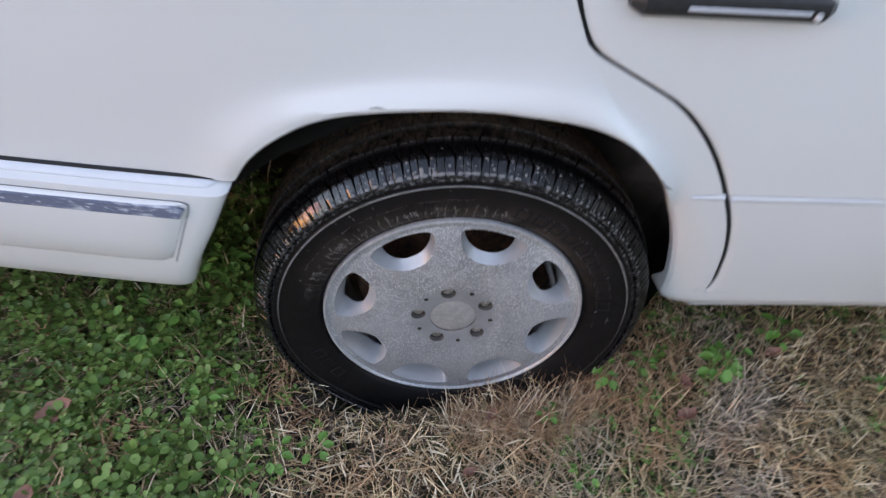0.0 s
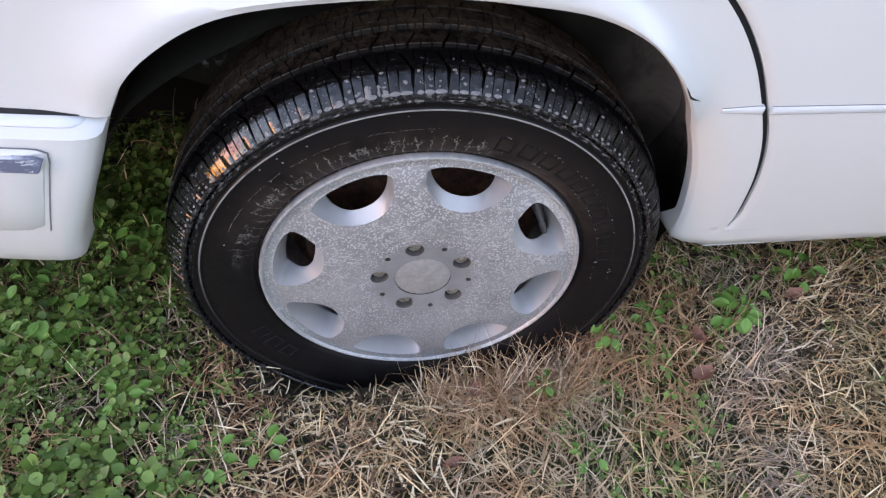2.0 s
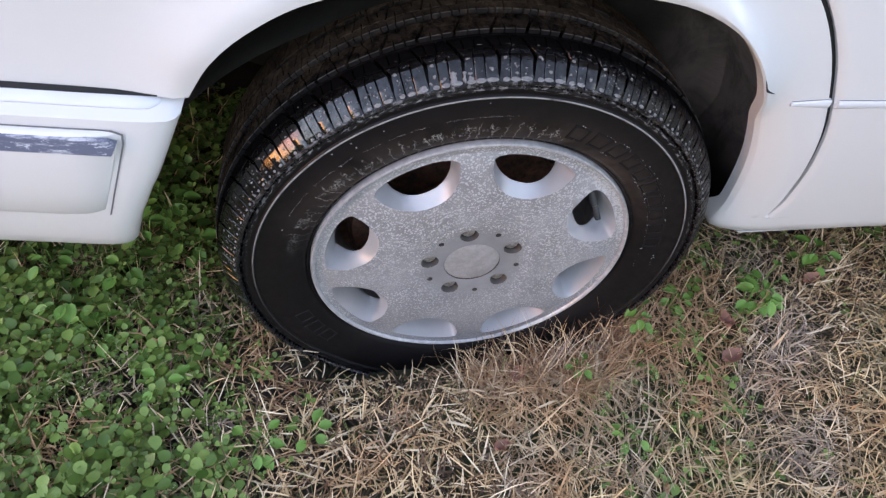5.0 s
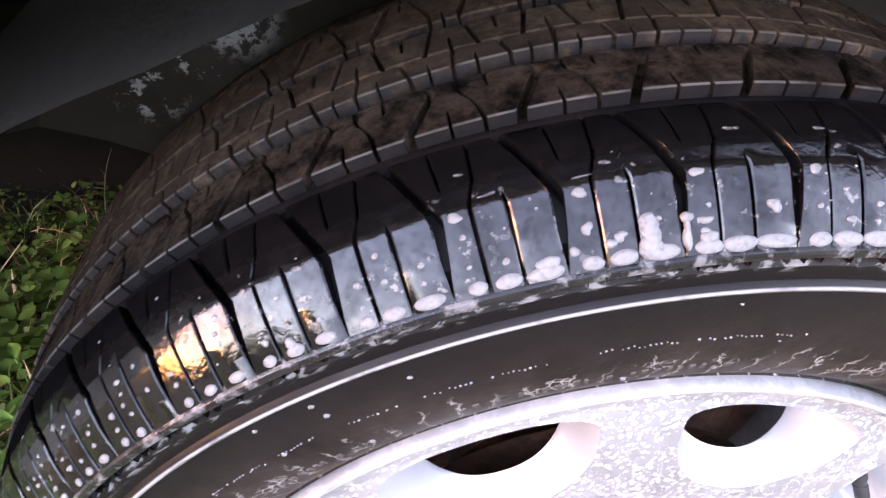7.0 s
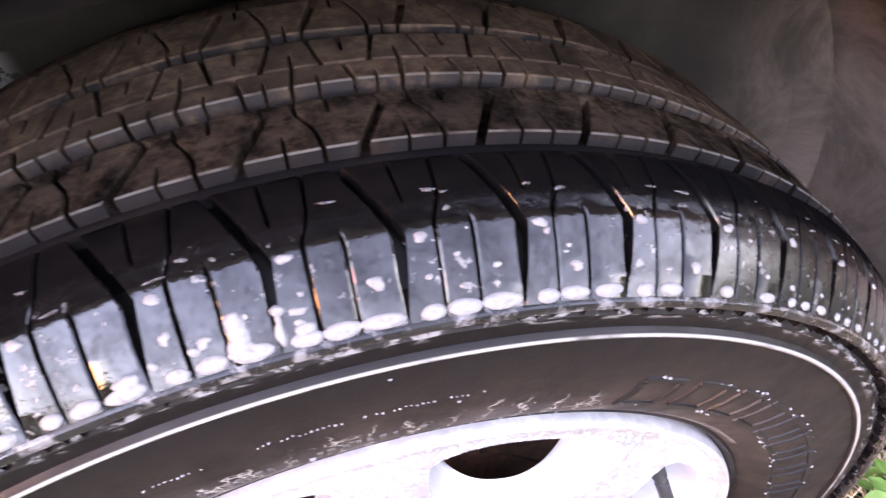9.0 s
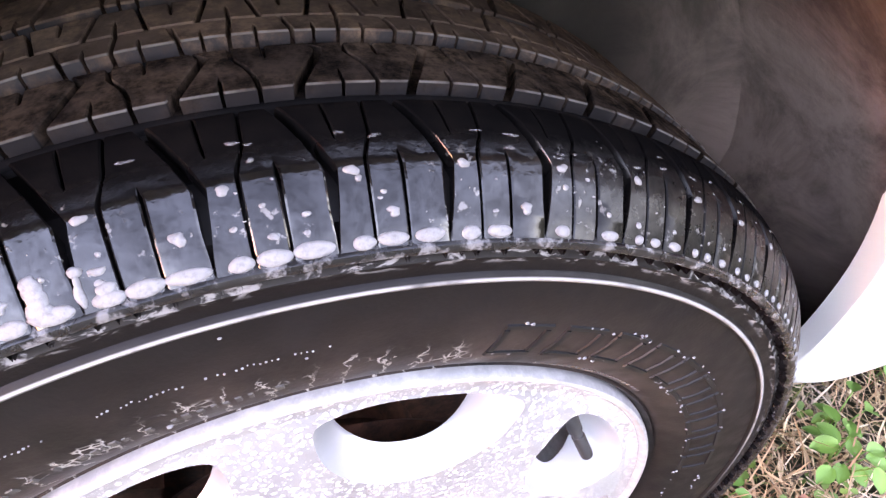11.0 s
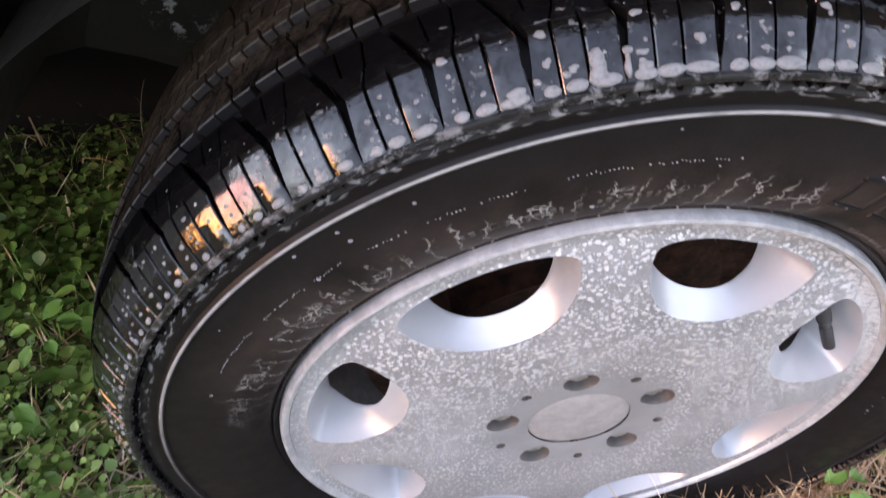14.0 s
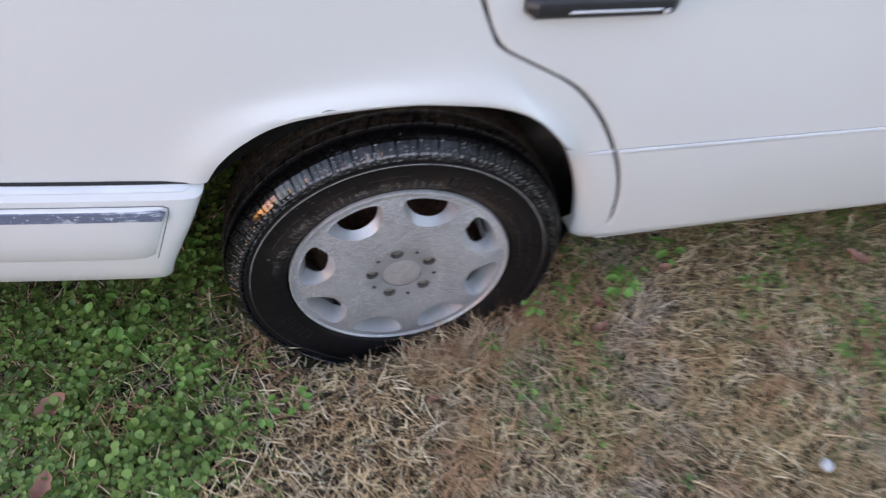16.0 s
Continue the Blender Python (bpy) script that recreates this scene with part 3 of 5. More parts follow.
def sill():
    """The sill's underside, folded in below the door."""
    xs = np.r_[0.394, 0.402, np.linspace(0.415, NOSE, 32)]
    loops = []
    for x in xs:
        low = float(np.interp(x, [0.392, NOSE], [0.2290, 0.2490]))
        y0 = side_y(x, low)
        loops.append([(x, y0, low), (x + 0.003, y0 + 0.006, low - 0.0025), (x + 0.006, 0.035, low - 0.0035), (x + 0.008, 0.06, low - 0.0025)])
    v, f = loft(loops, closed=False)
    return solid("sill", v, [q[::-1] for q in f], PAINT, car, "underside of the white sill")


sill()


def side_moulding(x0, x1, pointed):
    """A flat moulding along the car's side, set off by narrow grooves."""
    xs = np.r_[x0, x0 + 0.003, x0 + 0.010, np.linspace(x0 + 0.025, x1 - 0.002, 24), x1]
    def tip(x):
        """Half the height and the middle; a pointed end rises from the lower edge."""
        if not pointed:
            return 0.0044, TRIM_Z
        k, up = min(1.0, 0.45 + (x - x0) / 0.07), 0.0035 * max(0.0, 1 - (x - x0) / 0.06)
        return 0.0044 * k, TRIM_Z - 0.0044 * (1 - k) + up

    loops = []
    for x in xs:
        h, mid, y = *tip(x), side_y(x, TRIM_Z)
        loops.append([(x, y + 0.003, mid - h - 0.0004), (x, y - 0.0016, mid - h), (x, y - 0.0024, mid - h * 0.75), (x, y - 0.0027, mid), (x, y - 0.0024, mid + h * 0.75), (x, y - 0.0016, mid + h), (x, y + 0.003, mid + h + 0.0004)])
    v, f = loft(loops, closed=False)
    n = 7
    f += [tuple(range(n)), tuple(range(len(v) - n, len(v)))[::-1]]
    bar = solid("side_moulding", v, f, TRIM, car, "slim pale side moulding")
    for sign in (1, -1):
        loops = [[(x, side_y(x, TRIM_Z) - 0.0006, tip(x)[1] + sign * (tip(x)[0] + e)) for e in (-0.0004, 0.0010)] for x in xs]
        v, f = loft(loops, closed=False)
        solid("groove", v, f if sign > 0 else f, GAP_GREY, bar, "grey shadow gap")


side_moulding(0.2935, 0.3385, True)
side_moulding(0.3478, NOSE, False)


def seam_backing():
    loops = []
    for x, z in SEAM:
        if z > BELT:
            continue
        y = side_y(x, z) + 0.007
        loops.append([(x - 0.012, y, z), (x + 0.02, y, z)])
    v, f = loft(loops, closed=False)
    return solid("door_seal", v, f, GAP, car, "black rubber seal in the door gap")


seam_backing()


def handle():
    """The door's pull: a black bar with a bright inlay over a shallow cup."""
    x0, x1, z0, z1 = 0.143, 0.358, 0.7385, 0.766
    loops = []
    for x in np.r_[x0, x0 + 0.004, np.linspace(x0 + 0.012, x1 - 0.012, 14), x1 - 0.004, x1]:
        k = min(1, 0.55 + min(x - x0, x1 - x) / 0.012 * 0.45)
        y, zc, h = side_y(x, 0.75), (z0 + z1) / 2, (z1 - z0) / 2 * k
        loops.append([(x, y + 0.004, zc - h), (x, y - 0.016 * k, zc - h), (x, y - 0.022 * k, zc - h * 0.6), (x, y - 0.024 * k, zc), (x, y - 0.022 * k, zc + h * 0.7), (x, y - 0.016 * k, zc + h), (x, y + 0.004, zc + h)])
    v, f = capped(loops)
    grip = solid("door_handle", v, f, PLASTIC, car, "black pull handle with a bright inlay")
    v, f = joined([tube((x0 + 0.055, side_y(0.2, 0.75) - 0.0235, 0.7505), (x1 - 0.03, side_y(0.33, 0.75) - 0.0235, 0.7505), ((0, 0.0012), (0.02, 0.002), (0.98, 0.002), (1, 0.0012)), 10)])
    solid("inlay", v, f, TRIM, grip, "thin bright inlay")
    v, f = tube((x1 - 0.022, side_y(0.33, 0.75) - 0.0215, 0.7475), (x1 - 0.022, side_y(0.33, 0.75) - 0.0255, 0.7475), ((0, 0.0042), (0.8, 0.0042), (1, 0.003)), 16)
    solid("lock_button", v, f, TRIM, grip)


handle()


def bumper():
    """Wrap-round bumper shell whose front edge leans back towards the ground."""
    zs = [0.503, 0.5005, 0.4925, 0.482, 0.473, 0.458, 0.436, 0.418, 0.400, 0.382, 0.364, 0.346, 0.328, 0.310, 0.297, 0.291]
    out = [-0.002, 0.004, 0.0258, 0.0270, 0.0278, 0.029, 0.030, 0.0298, 0.029, 0.0278, 0.026, 0.0235, 0.020, 0.014, 0.003, -0.02]
    rows = []
    for z, o in zip(zs, out):
        edge = np.interp(z, [0.291, 0.297, 0.310, 0.328, 0.346, 0.364, 0.382, 0.40, 0.418, 0.44, 0.49, 0.517], [-0.403, -0.391, -0.383, -0.3775, -0.371, -0.363, -0.354, -0.3455, -0.336, -0.325, -0.302, -0.287])
        xs = edge - np.r_[0, 0, 0.004, 0.011, 0.024, np.linspace(0.045, -TAIL + edge, 24)]
        line = []
        for i, x in enumerate(xs):
            y = side_y(x, 0.5) - o
            if i == 0:
                y += 0.05
            elif i < 5:
                y += (0.0140, 0.0068, 0.0026, 0.0004)[i - 1]
            line.append((x, y, z))
        rows.append(line)
    v, f = loft(rows, closed=False)
    shell = solid("bumper", v, f, PAINT, car, "white wrap-round bumper with a scuffed rubbing pad")
    # pad let into the shell, with a groove at its end
    rows = []
    for z, o in ((0.482, 0.024), (0.4815, 0.0305), (0.479, 0.0335), (0.463, 0.0375), (0.445, 0.038), (0.415, 0.037), (0.382, 0.034), (0.375, 0.030), (0.3735, 0.02)):
        edge = np.interp(z, [0.373, 0.480], [-0.391, -0.350])
        xs = edge - np.r_[0, 0.003, 0.010, 0.020, 0.034, np.linspace(0.05, -TAIL + edge, 20)]
        line = []
        for i, x in enumerate(xs):
            cut = (0.0115, 0.0066, 0.0042, 0.0016, 0.0003)[i] if i < 5 else 0.0
            line.append((x, side_y(x, 0.5) - o + cut, z))
        rows.append(line)
    v, f = loft(rows, closed=False)
    solid("rubbing_pad", v, f, PAINT, shell, "white pad let into the bumper")
    # dark gap along the pad's end and top
    rows = []
    for x, z in smooth_curve([(-0.3885, 0.374), (-0.3685, 0.425), (-0.3525, 0.466), (-0.3490, 0.477), (-0.356, 0.4830), (-0.40, 0.4835), (-0.60, 0.4835), (TAIL, 0.4835)], 90):
        o = float(np.interp(z, [0.370, 0.405, 0.458, 0.473, 0.482, 0.490], [0.026, 0.029, 0.029, 0.0278, 0.0270, 0.0262]))
        rows.append([(x + 0.0011, side_y(x, 0.5) - o - 0.0012, z + 0.0008), (x - 0.0011, side_y(x, 0.5) - o - 0.0012, z - 0.0008)])
    v, f = loft(rows, closed=False)
    solid("pad_gap", v, f, GAP_GREY, shell, "narrow dark gap round the pad")
    rows = []
    for z, o in ((0.4792, 0.0325), (0.4775, 0.0362), (0.471, 0.0374), (0.4635, 0.0388), (0.4625, 0.036)):
        xs = -0.355 - np.r_[0, 0.006, 0.02, np.linspace(0.05, -TAIL - 0.355, 20)]
        rows.append([(x, side_y(x, 0.5) - o - (0 if i else -0.004), z if i else 0.473) for i, x in enumerate(xs)])
    v, f = loft(rows, closed=False)
    solid("rubbing_strip", v, f, SCUFF, shell, "scuffed blue-grey rubbing strip")
    loops = []
    for x in np.r_[-0.314, -0.3155, -0.319, -0.326, np.linspace(-0.340, TAIL, 26)]:
        k = min(1, 0.3 + 0.7 * math.sqrt(min(1.0, (-0.314 - x) / 0.014)))
        zc = 0.4985
        loops.append([(x, side_y(x, 0.5) + 0.004 - 0.019 * k * math.sin(math.pi * i / 10), zc + 0.0075 * k * math.cos(math.pi * i / 10)) for i in range(11)])
    v, f = loft(loops, closed=False)
    moulding = solid("bright_moulding", v, [q[::-1] for q in f] + [tuple(range(11))[::-1]], TRIM, shell, "bright moulding along the bumper's top")
    # dark strip added for the shadow under the quarter panel's edge, above the moulding
    rows = []
    for x in np.linspace(-0.318, TAIL, 40):
        k = min(1.0, 0.25 + (-0.318 - x) / 0.10)
        top, foot = 0.5054 + 0.0022 * k, 0.5054 - 0.0006 * k
        rows.append([(x, side_y(x, top) - 0.0008, top), (x, side_y(x, 0.5) - 0.0062, foot)])
    v, f = loft(rows, closed=False)
    solid("dark_strip", v, f, GAP, moulding, "dark strip for the panel edge's shadow above the moulding")


bumper()


def body_core():
    """The rest of the car's hull: deck, tail, far side and floor, which close the body behind the panels."""
    pr = [(side_y(0, BELT) + 0.012, BELT), (0.12, BELT + 0.03), (0.85, BELT + 0.05), (1.56, BELT + 0.03), (1.67, BELT - 0.02), (BACK, 0.6), (1.66, 0.33), (1.60, 0.27)]
    loops = [[(x, y + (0.13 * (-0.22 - x) ** 1.25 * (1 if y < 0.8 else -1) if x < -0.22 else 0), z) for y, z in pr] for x in np.linspace(TAIL, NOSE, 24)]
    v, f = loft(loops, closed=False)
    deck = solid("deck", v, [q[::-1] for q in f], PAINT, car, "plain white upper body")
    n = len(pr)
    ends = [(x, y, z) for x, y, z in loops[0]], [(x, y, z) for x, y, z in loops[-1]]
    for row, x in zip(ends, (TAIL, NOSE)):
        y0 = side_y(x, 0.6)
        ring = row + [(x, 1.60, 0.27), (x, y0 + 0.05, 0.27), (x, y0 + 0.012, 0.55)]
        solid("end_panel", ring, [tuple(range(len(ring)))], PAINT, car)
    # floor pans, open over the wheel
    def slab(name, x0, x1, y0, y1, z0, z1):
        b = [(x0, y0, z0), (x1, y0, z0), (x1, y1, z0), (x0, y1, z0)]
        c = [(x0 + 0.01, y0 + 0.01, z1), (x1 - 0.01, y0 + 0.01, z1), (x1 - 0.01, y1 - 0.01, z1), (x0 + 0.01, y1 - 0.01, z1)]
        solid(name, b + c, [(3, 2, 1, 0), (4, 5, 6, 7), (0, 1, 5, 4), (1, 2, 6, 5), (2, 3, 7, 6), (3, 0, 4, 7)], BELOW, car, "dark slab under the car", smooth=False)
    slab("tail_floor", TAIL, -0.16, 0.50, 1.55, 0.28, 0.34)
    slab("axle_floor", -0.16, 0.40, 0.30, 1.55, 0.30, 0.34)
    slab("cabin_floor", 0.40, NOSE, 0.08, 1.55, 0.20, 0.27)
    # dark box added where only deep shade lies behind the tyre
    slab("shade_box", TAIL + 0.1, -0.16, 0.56, 1.3, 0.06, 0.285)
    slab("axle_carrier", -0.34, 0.38, 0.50, 1.25, 0.13, 0.305)
    slab("far_valance", TAIL, NOSE, 1.56, 1.60, 0.16, 0.34)
    slab("tail_valance", TAIL - 0.01, TAIL + 0.03, 0.16, 1.55, 0.17, 0.34)


body_core()


def wheel_house():
    """The arch's dark lining: a bent sheet over the wheel and its inner wall."""
    angles = np.linspace(-10, 158, 64)
    loops = []
    for a in angles:
        r = 0.372 + 0.02 * math.exp(-((a - 20) / 25) ** 2) + 0.035 * math.exp(-((a - 45) / 22) ** 2) + (0.02 if a > 120 else 0) * min(1, (a - 120) / 25)
        rib = 0.004 * math.sin(radians(a * 9))
        low = min(1.0, max(0.0, (16 - a) / 16))
        deep = 0.262 - 0.045 * math.exp(-((a - 25) / 30) ** 2)
        edge, r = 0.012 + 0.055 * low, r - 0.028 * low
        loops.append([wheel_point(r + rib * min(1, k * 3), a, edge + (deep - edge) * k) for k in (0, 0.04, 0.12, 0.3, 0.5, 0.7, 0.9)] + [wheel_point(r - 0.02, a, deep), wheel_point(r - 0.06, a, deep + 0.008), wheel_point(0.20, a, 0.274), wheel_point(0.10, a, 0.276)])
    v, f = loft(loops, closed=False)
    lining = solid("arch_lining", v, f, UNDER, car, "dusty black lining of the wheel arch, light painted in at its front")
    v, f = tube(wheel_point(0.368, 4, 0.045), wheel_point(0.360, 4, 0.045), ((0, 0.007), (0.6, 0.007), (1, 0.004)), 12)
    solid("clip", v, f, PLASTIC, lining)
    v, f = tube((0.0, 0.14, AXLE), (0.0, 0.9, AXLE + 0.01), ((0, 0.035), (0.2, 0.03), (1, 0.028)), 16)
    solid("half_shaft", v, f, UNDER, car, "dark half shaft behind the wheel")


wheel_house()

# ---- wheel ----
wheel = tagged(new("wheel"), "wet silver alloy wheel with eight openings and a wet tyre")
wheel.parent = car

SECTORS = [74 + 45 * k for k in range(8)]
BOLTS = [101.5 - 72 * k for k in range(5)]


def face_y(r):
    """Depth of the wheel's face at a radius."""
    return float(np.interp(r, [0, 0.04, 0.08, 0.12, 0.16, 0.186, 0.190], [0.0005, 0.0, -0.003, -0.0045, -0.003, 0.001, 0.0025]))


def sector_cut(mid, half, r0, r1, outline, rings=4):
    """Face of a sector round an opening. outline: (angle off the middle in degrees, radius), from the side round over the top."""
    n = len(outline)
    rc = (r0 + r1) / 2
    out = []
    for i in range(n):
        t = 8 * i / n
        if t < 1 or t >= 7:
            u = t if t < 1 else t - 8
            out.append((half, rc + (r1 - rc) * u))
        elif t < 3:
            out.append((half * (2 - t), r1))
        elif t < 5:
            out.append((-half, rc + (r1 - rc) * (4 - t)))
        else:
            out.append((half * (t - 6), r0))
    loops = []
    for s in np.linspace(0, 1, rings):
        loops.append([wheel_point(p[1] + (q[1] - p[1]) * s, mid + p[0] + (q[0] - p[0]) * s, face_y(p[1] + (q[1] - p[1]) * s)) for p, q in zip(outline, out)])
    return loft(loops)


def opening(n=56, wide=16.5, r0=0.1285, r1=0.1885, square=0.56):
    """Outline of one of the eight openings: a half oval towards the hub, cut off by a flat arc at the rim."""
    pts = []
    for i in range(n):
        t = 2 * math.pi * i / n
        c, s = math.cos(t), math.sin(t)
        rc = r0 + (r1 - r0) * 0.78
        e, p = (square, square + 0.04) if s > 0 else (0.95, 0.90)
        r = rc + (r1 - rc) * abs(s) ** e if s > 0 else rc - (rc - r0) * abs(s) ** e
        pts.append((wide * math.copysign(abs(c) ** p, c), r))
    return pts


def welded(pieces):
    """Pieces joined into one skin, with the verts that coincide made one."""
    v, f = joined(pieces)
    seen, to, verts = {}, [], []
    for p in v:
        key = tuple(round(c, 5) for c in p)
        if key not in seen:
            seen[key] = len(verts)
            verts.append(p)
        to.append(seen[key])
    faces = []
    for q in f:
        g = []
        for i in q:
            if to[i] not in g:
                g.append(to[i])
        if len(g) > 2:
            faces.append(tuple(g))
    return verts, faces


def rim():
    face, hub = [], []
    big, small = opening(), opening(wide=14.0, r0=0.1405, r1=0.1745, square=0.36)
    for mid in SECTORS:
        face.append(sector_cut(mid, 22.5, 0.080, 0.190, big, 6))
        # sloping walls of the opening down to the smaller hole behind
        steps = []
        for y, k in ((0, 0), (0.0007, 0.035), (0.0022, 0.09), (0.006, 0.33), (0.0115, 0.62), (0.016, 0.88), (0.0182, 1.0), (0.0188, 0.98), (0.0190, 0.4)):
            steps.append([wheel_point(r + (r2 - r) * k, mid + a + (a2 - a) * k, face_y(r) + 0.78 * y * (1 + 1.6 * (r2 - 0.1405) / 0.034)) for (a, r), (a2, r2) in zip(big, small)])
        v, f = loft(steps)
        solid("opening_wall", v, [q[::-1] for q in f], SILVER, wheel, "smooth bevelled wall of an opening")
    for k in range(5):
        for mid, c, s, deep in ((BOLTS[k], 0.056, 0.0116, 0.022), (BOLTS[k] + 36, 0.0605, 0.0036, 0.012)):
            ring = [(math.degrees(s * math.cos(2 * math.pi * i / 32) / c), c + s * math.sin(2 * math.pi * i / 32)) for i in range(32)]
            hub.append(sector_cut(mid, 18, 0.0365, 0.080, ring, 4))
            rows = [[wheel_point(c + (r - c) * q, mid + a * q, face_y(r) + y) for a, r in ring] for q, y in ((1, 0), (0.96, 0.0008), (0.93, 0.003), (0.9, deep), (0.02, deep))]
            v, f = loft(rows)
            solid("bolt_hole", v, [q[::-1] for q in f], HOLE, wheel, "dark bolt hole")
    v, f = welded(face)
    solid("wheel_face", v, [q[::-1] for q in f], SILVER_WET, wheel, "silver wheel face speckled with water drops")
    v, f = welded(hub)
    solid("hub_face", v, [q[::-1] for q in f], SILVER_WET, wheel, "silver hub face with bolt holes")
    v, f = revolved([(0.1899, 0.0025), (0.1925, 0.0027), (0.1955, 0.0022), (0.1982, 0.0016), (0.1990, 0.0022)])
    solid("rim_face", v, f, SILVER_WET, wheel, "silver ring of the rim speckled with water drops")
    v, f = revolved([(0.1990, 0.0022), (0.1994, 0.0008), (0.2004, -0.0008), (0.2020, -0.0018), (0.2036, -0.0012), (0.2047, 0.0015), (0.2051, 0.005), (0.2047, 0.011), (0.202, 0.014), (0.1985, 0.018), (0.1975, 0.03), (0.196, 0.05), (0.188, 0.062), (0.186, 0.12), (0.199, 0.16), (0.205, 0.168)])
    solid("rim_flange", v, f, RIM_SILVER, wheel, "silver rim flange")
    # back of the wheel's disc
    v, f = revolved([(0.04, 0.03), (0.09, 0.034), (0.112, 0.040), (0.119, 0.036)], 96)
    solid("disc_back", v, f, RUST, wheel)


rim()


def centre_cap():
    v, f = revolved([(0.0, -0.0010), (0.012, -0.0009), (0.024, -0.0005), (0.031, 0.0000), (0.0345, 0.0006), (0.0362, 0.0011), (0.0367, 0.0020), (0.0367, 0.008)], 64)
    solid("centre_cap", v, f, CAP, wheel, "dull metal centre cap")


centre_cap()


def wheel_bolt(a):
    x, _, z = wheel_point(0.056, a, 0)
    rows = []
    for r, y in ((0.0096, 0.022), (0.0096, 0.0105), (0.0080, 0.0098), (0.0080, 0.0055), (0.0068, 0.0043), (0.0012, 0.0041)):
        ring = []
        for i in range(24):
            t = 2 * math.pi * i / 24
            k = 1 / max(math.cos((t + math.pi / 6) % (math.pi / 3) - math.pi / 6), 0.1) * 0.93 if r <= 0.0079 else 1
            ring.append((x + r * k * math.cos(t), y, z + r * k * math.sin(t)))
        rows.append(ring)
    v, f = capped(rows)
    solid("wheel_bolt", v, f, BOLT, wheel, "dull steel wheel bolt")


for a in BOLTS:
    wheel_bolt(a)


def valve():
    a, b = Vector((0.1310, 0.0300, 0.3510)), Vector((0.1480, -0.0010, 0.3075))
    v, f = tube(a, b, ((0, 0.0062), (0.3, 0.006), (0.45, 0.0052), (0.66, 0.0044), (0.67, 0.0035), (0.72, 0.0035), (0.73, 0.0040), (0.97, 0.0038), (1, 0.0032)), 16)
    solid("valve_stem", v, f, PLASTIC, wheel, "black rubber valve stem with cap")


valve()


def brake():
    v, f = revolved([(0.03, 0.070), (0.07, 0.070), (0.072, 0.088), (0.135, 0.090), (0.136, 0.100), (0.07, 0.102)], 72)
    solid("brake_disc", v, f, RUST, wheel, "rusty brake disc behind the openings")
    v, f = revolved([(0.03, 0.116), (0.10, 0.118), (0.160, 0.112), (0.176, 0.108), (0.178, 0.112), (0.10, 0.124)], 72)
    solid("dust_shield", v, f, RUST, car, "rusty shield behind the brake disc")
    loops = [[wheel_point(r, a, y) for r, y in ((0.10, 0.066), (0.150, 0.066), (0.156, 0.08), (0.156, 0.12), (0.10, 0.12))] for a in np.linspace(150, 215, 14)]
    v, f = capped(loops)
    solid("brake_caliper", v, f, RUST, car, "rusty brake caliper")


brake()

# ---- tyre ----
MID_Y = 0.0825
OUTER = [(0.2035, 0.010), (0.2065, 0.004), (0.2085, 0.0015), (0.2095, 0.0035), (0.2110, 0.0010), (0.216, -0.0022), (0.224, -0.0058), (0.236, -0.0086), (0.250, -0.0100), (0.262, -0.0100), (0.2688, -0.0093), (0.2698, -0.0108), (0.2711, -0.0113), (0.2724, -0.0108), (0.2735, -0.0090), (0.2785, -0.0088), (0.2800, -0.0096), (0.2815, -0.0086), (0.2838, -0.0080), (0.2848, -0.0050), (0.288, -0.0035), (0.2935, -0.0025), (0.2985, 0.004), (0.3025, 0.013), (0.3072, 0.0225), (0.3085, 0.0300), (0.3110, 0.05), (0.3118, MID_Y)]
FLOOR_Z = -0.024


def settled(p):
    """The tyre's foot, pressed flat on the soil with bulging flanks."""
    x, y, z = p
    if z < FLOOR_Z + 0.05:
        k = max(0.0, (FLOOR_Z + 0.05 - z) / 0.11)
        y += (-0.012 if y < MID_Y else 0.012) * min(1, k)
        z = max(z, FLOOR_Z + 0.004 * min(1, max(0, z - FLOOR_Z)))
    return (x, y, z)


def tyre():
    flank = [p for p in OUTER if p[0] <= 0.3026]
    for sign in (1, -1):
        v, f = revolved([(r, y if sign > 0 else 2 * MID_Y - y) for r, y in flank][::sign], 240)
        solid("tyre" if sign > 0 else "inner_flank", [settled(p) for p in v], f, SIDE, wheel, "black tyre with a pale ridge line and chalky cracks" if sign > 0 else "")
    half = [(0.3025, 0.013), (0.3070, 0.0218), (0.3085, 0.0282), (0.3102, 0.0287), (0.3107, 0.0315), (0.3104, 0.0352), (0.3100, 0.0358), (0.3104, 0.0612), (0.3110, 0.0630), (0.3108, 0.0672), (0.3112, 0.0690), (0.3124, MID_Y)]
    v, f = revolved(half + [(r, 2 * MID_Y - y) for r, y in half[-2::-1]], 240)
    solid("tread_base", [settled(p) for p in v], f, TREAD, wheel, "groove floors of the tread")


tyre()


def shoulder_ring():
    """A rounded wet ridge that closes the shoulder blocks towards the flank."""
    v, f = revolved([(0.2905, -0.0085), (0.2902, -0.0112), (0.2893, -0.0128), (0.2880, -0.0133), (0.2866, -0.0130), (0.2856, -0.0118), (0.2852, -0.0100), (0.2850, -0.0060)], 240)
    solid("shoulder_ring", [settled(p) for p in v], f, RING, wheel, "wet rounded ridge with soap residue")


shoulder_ring()

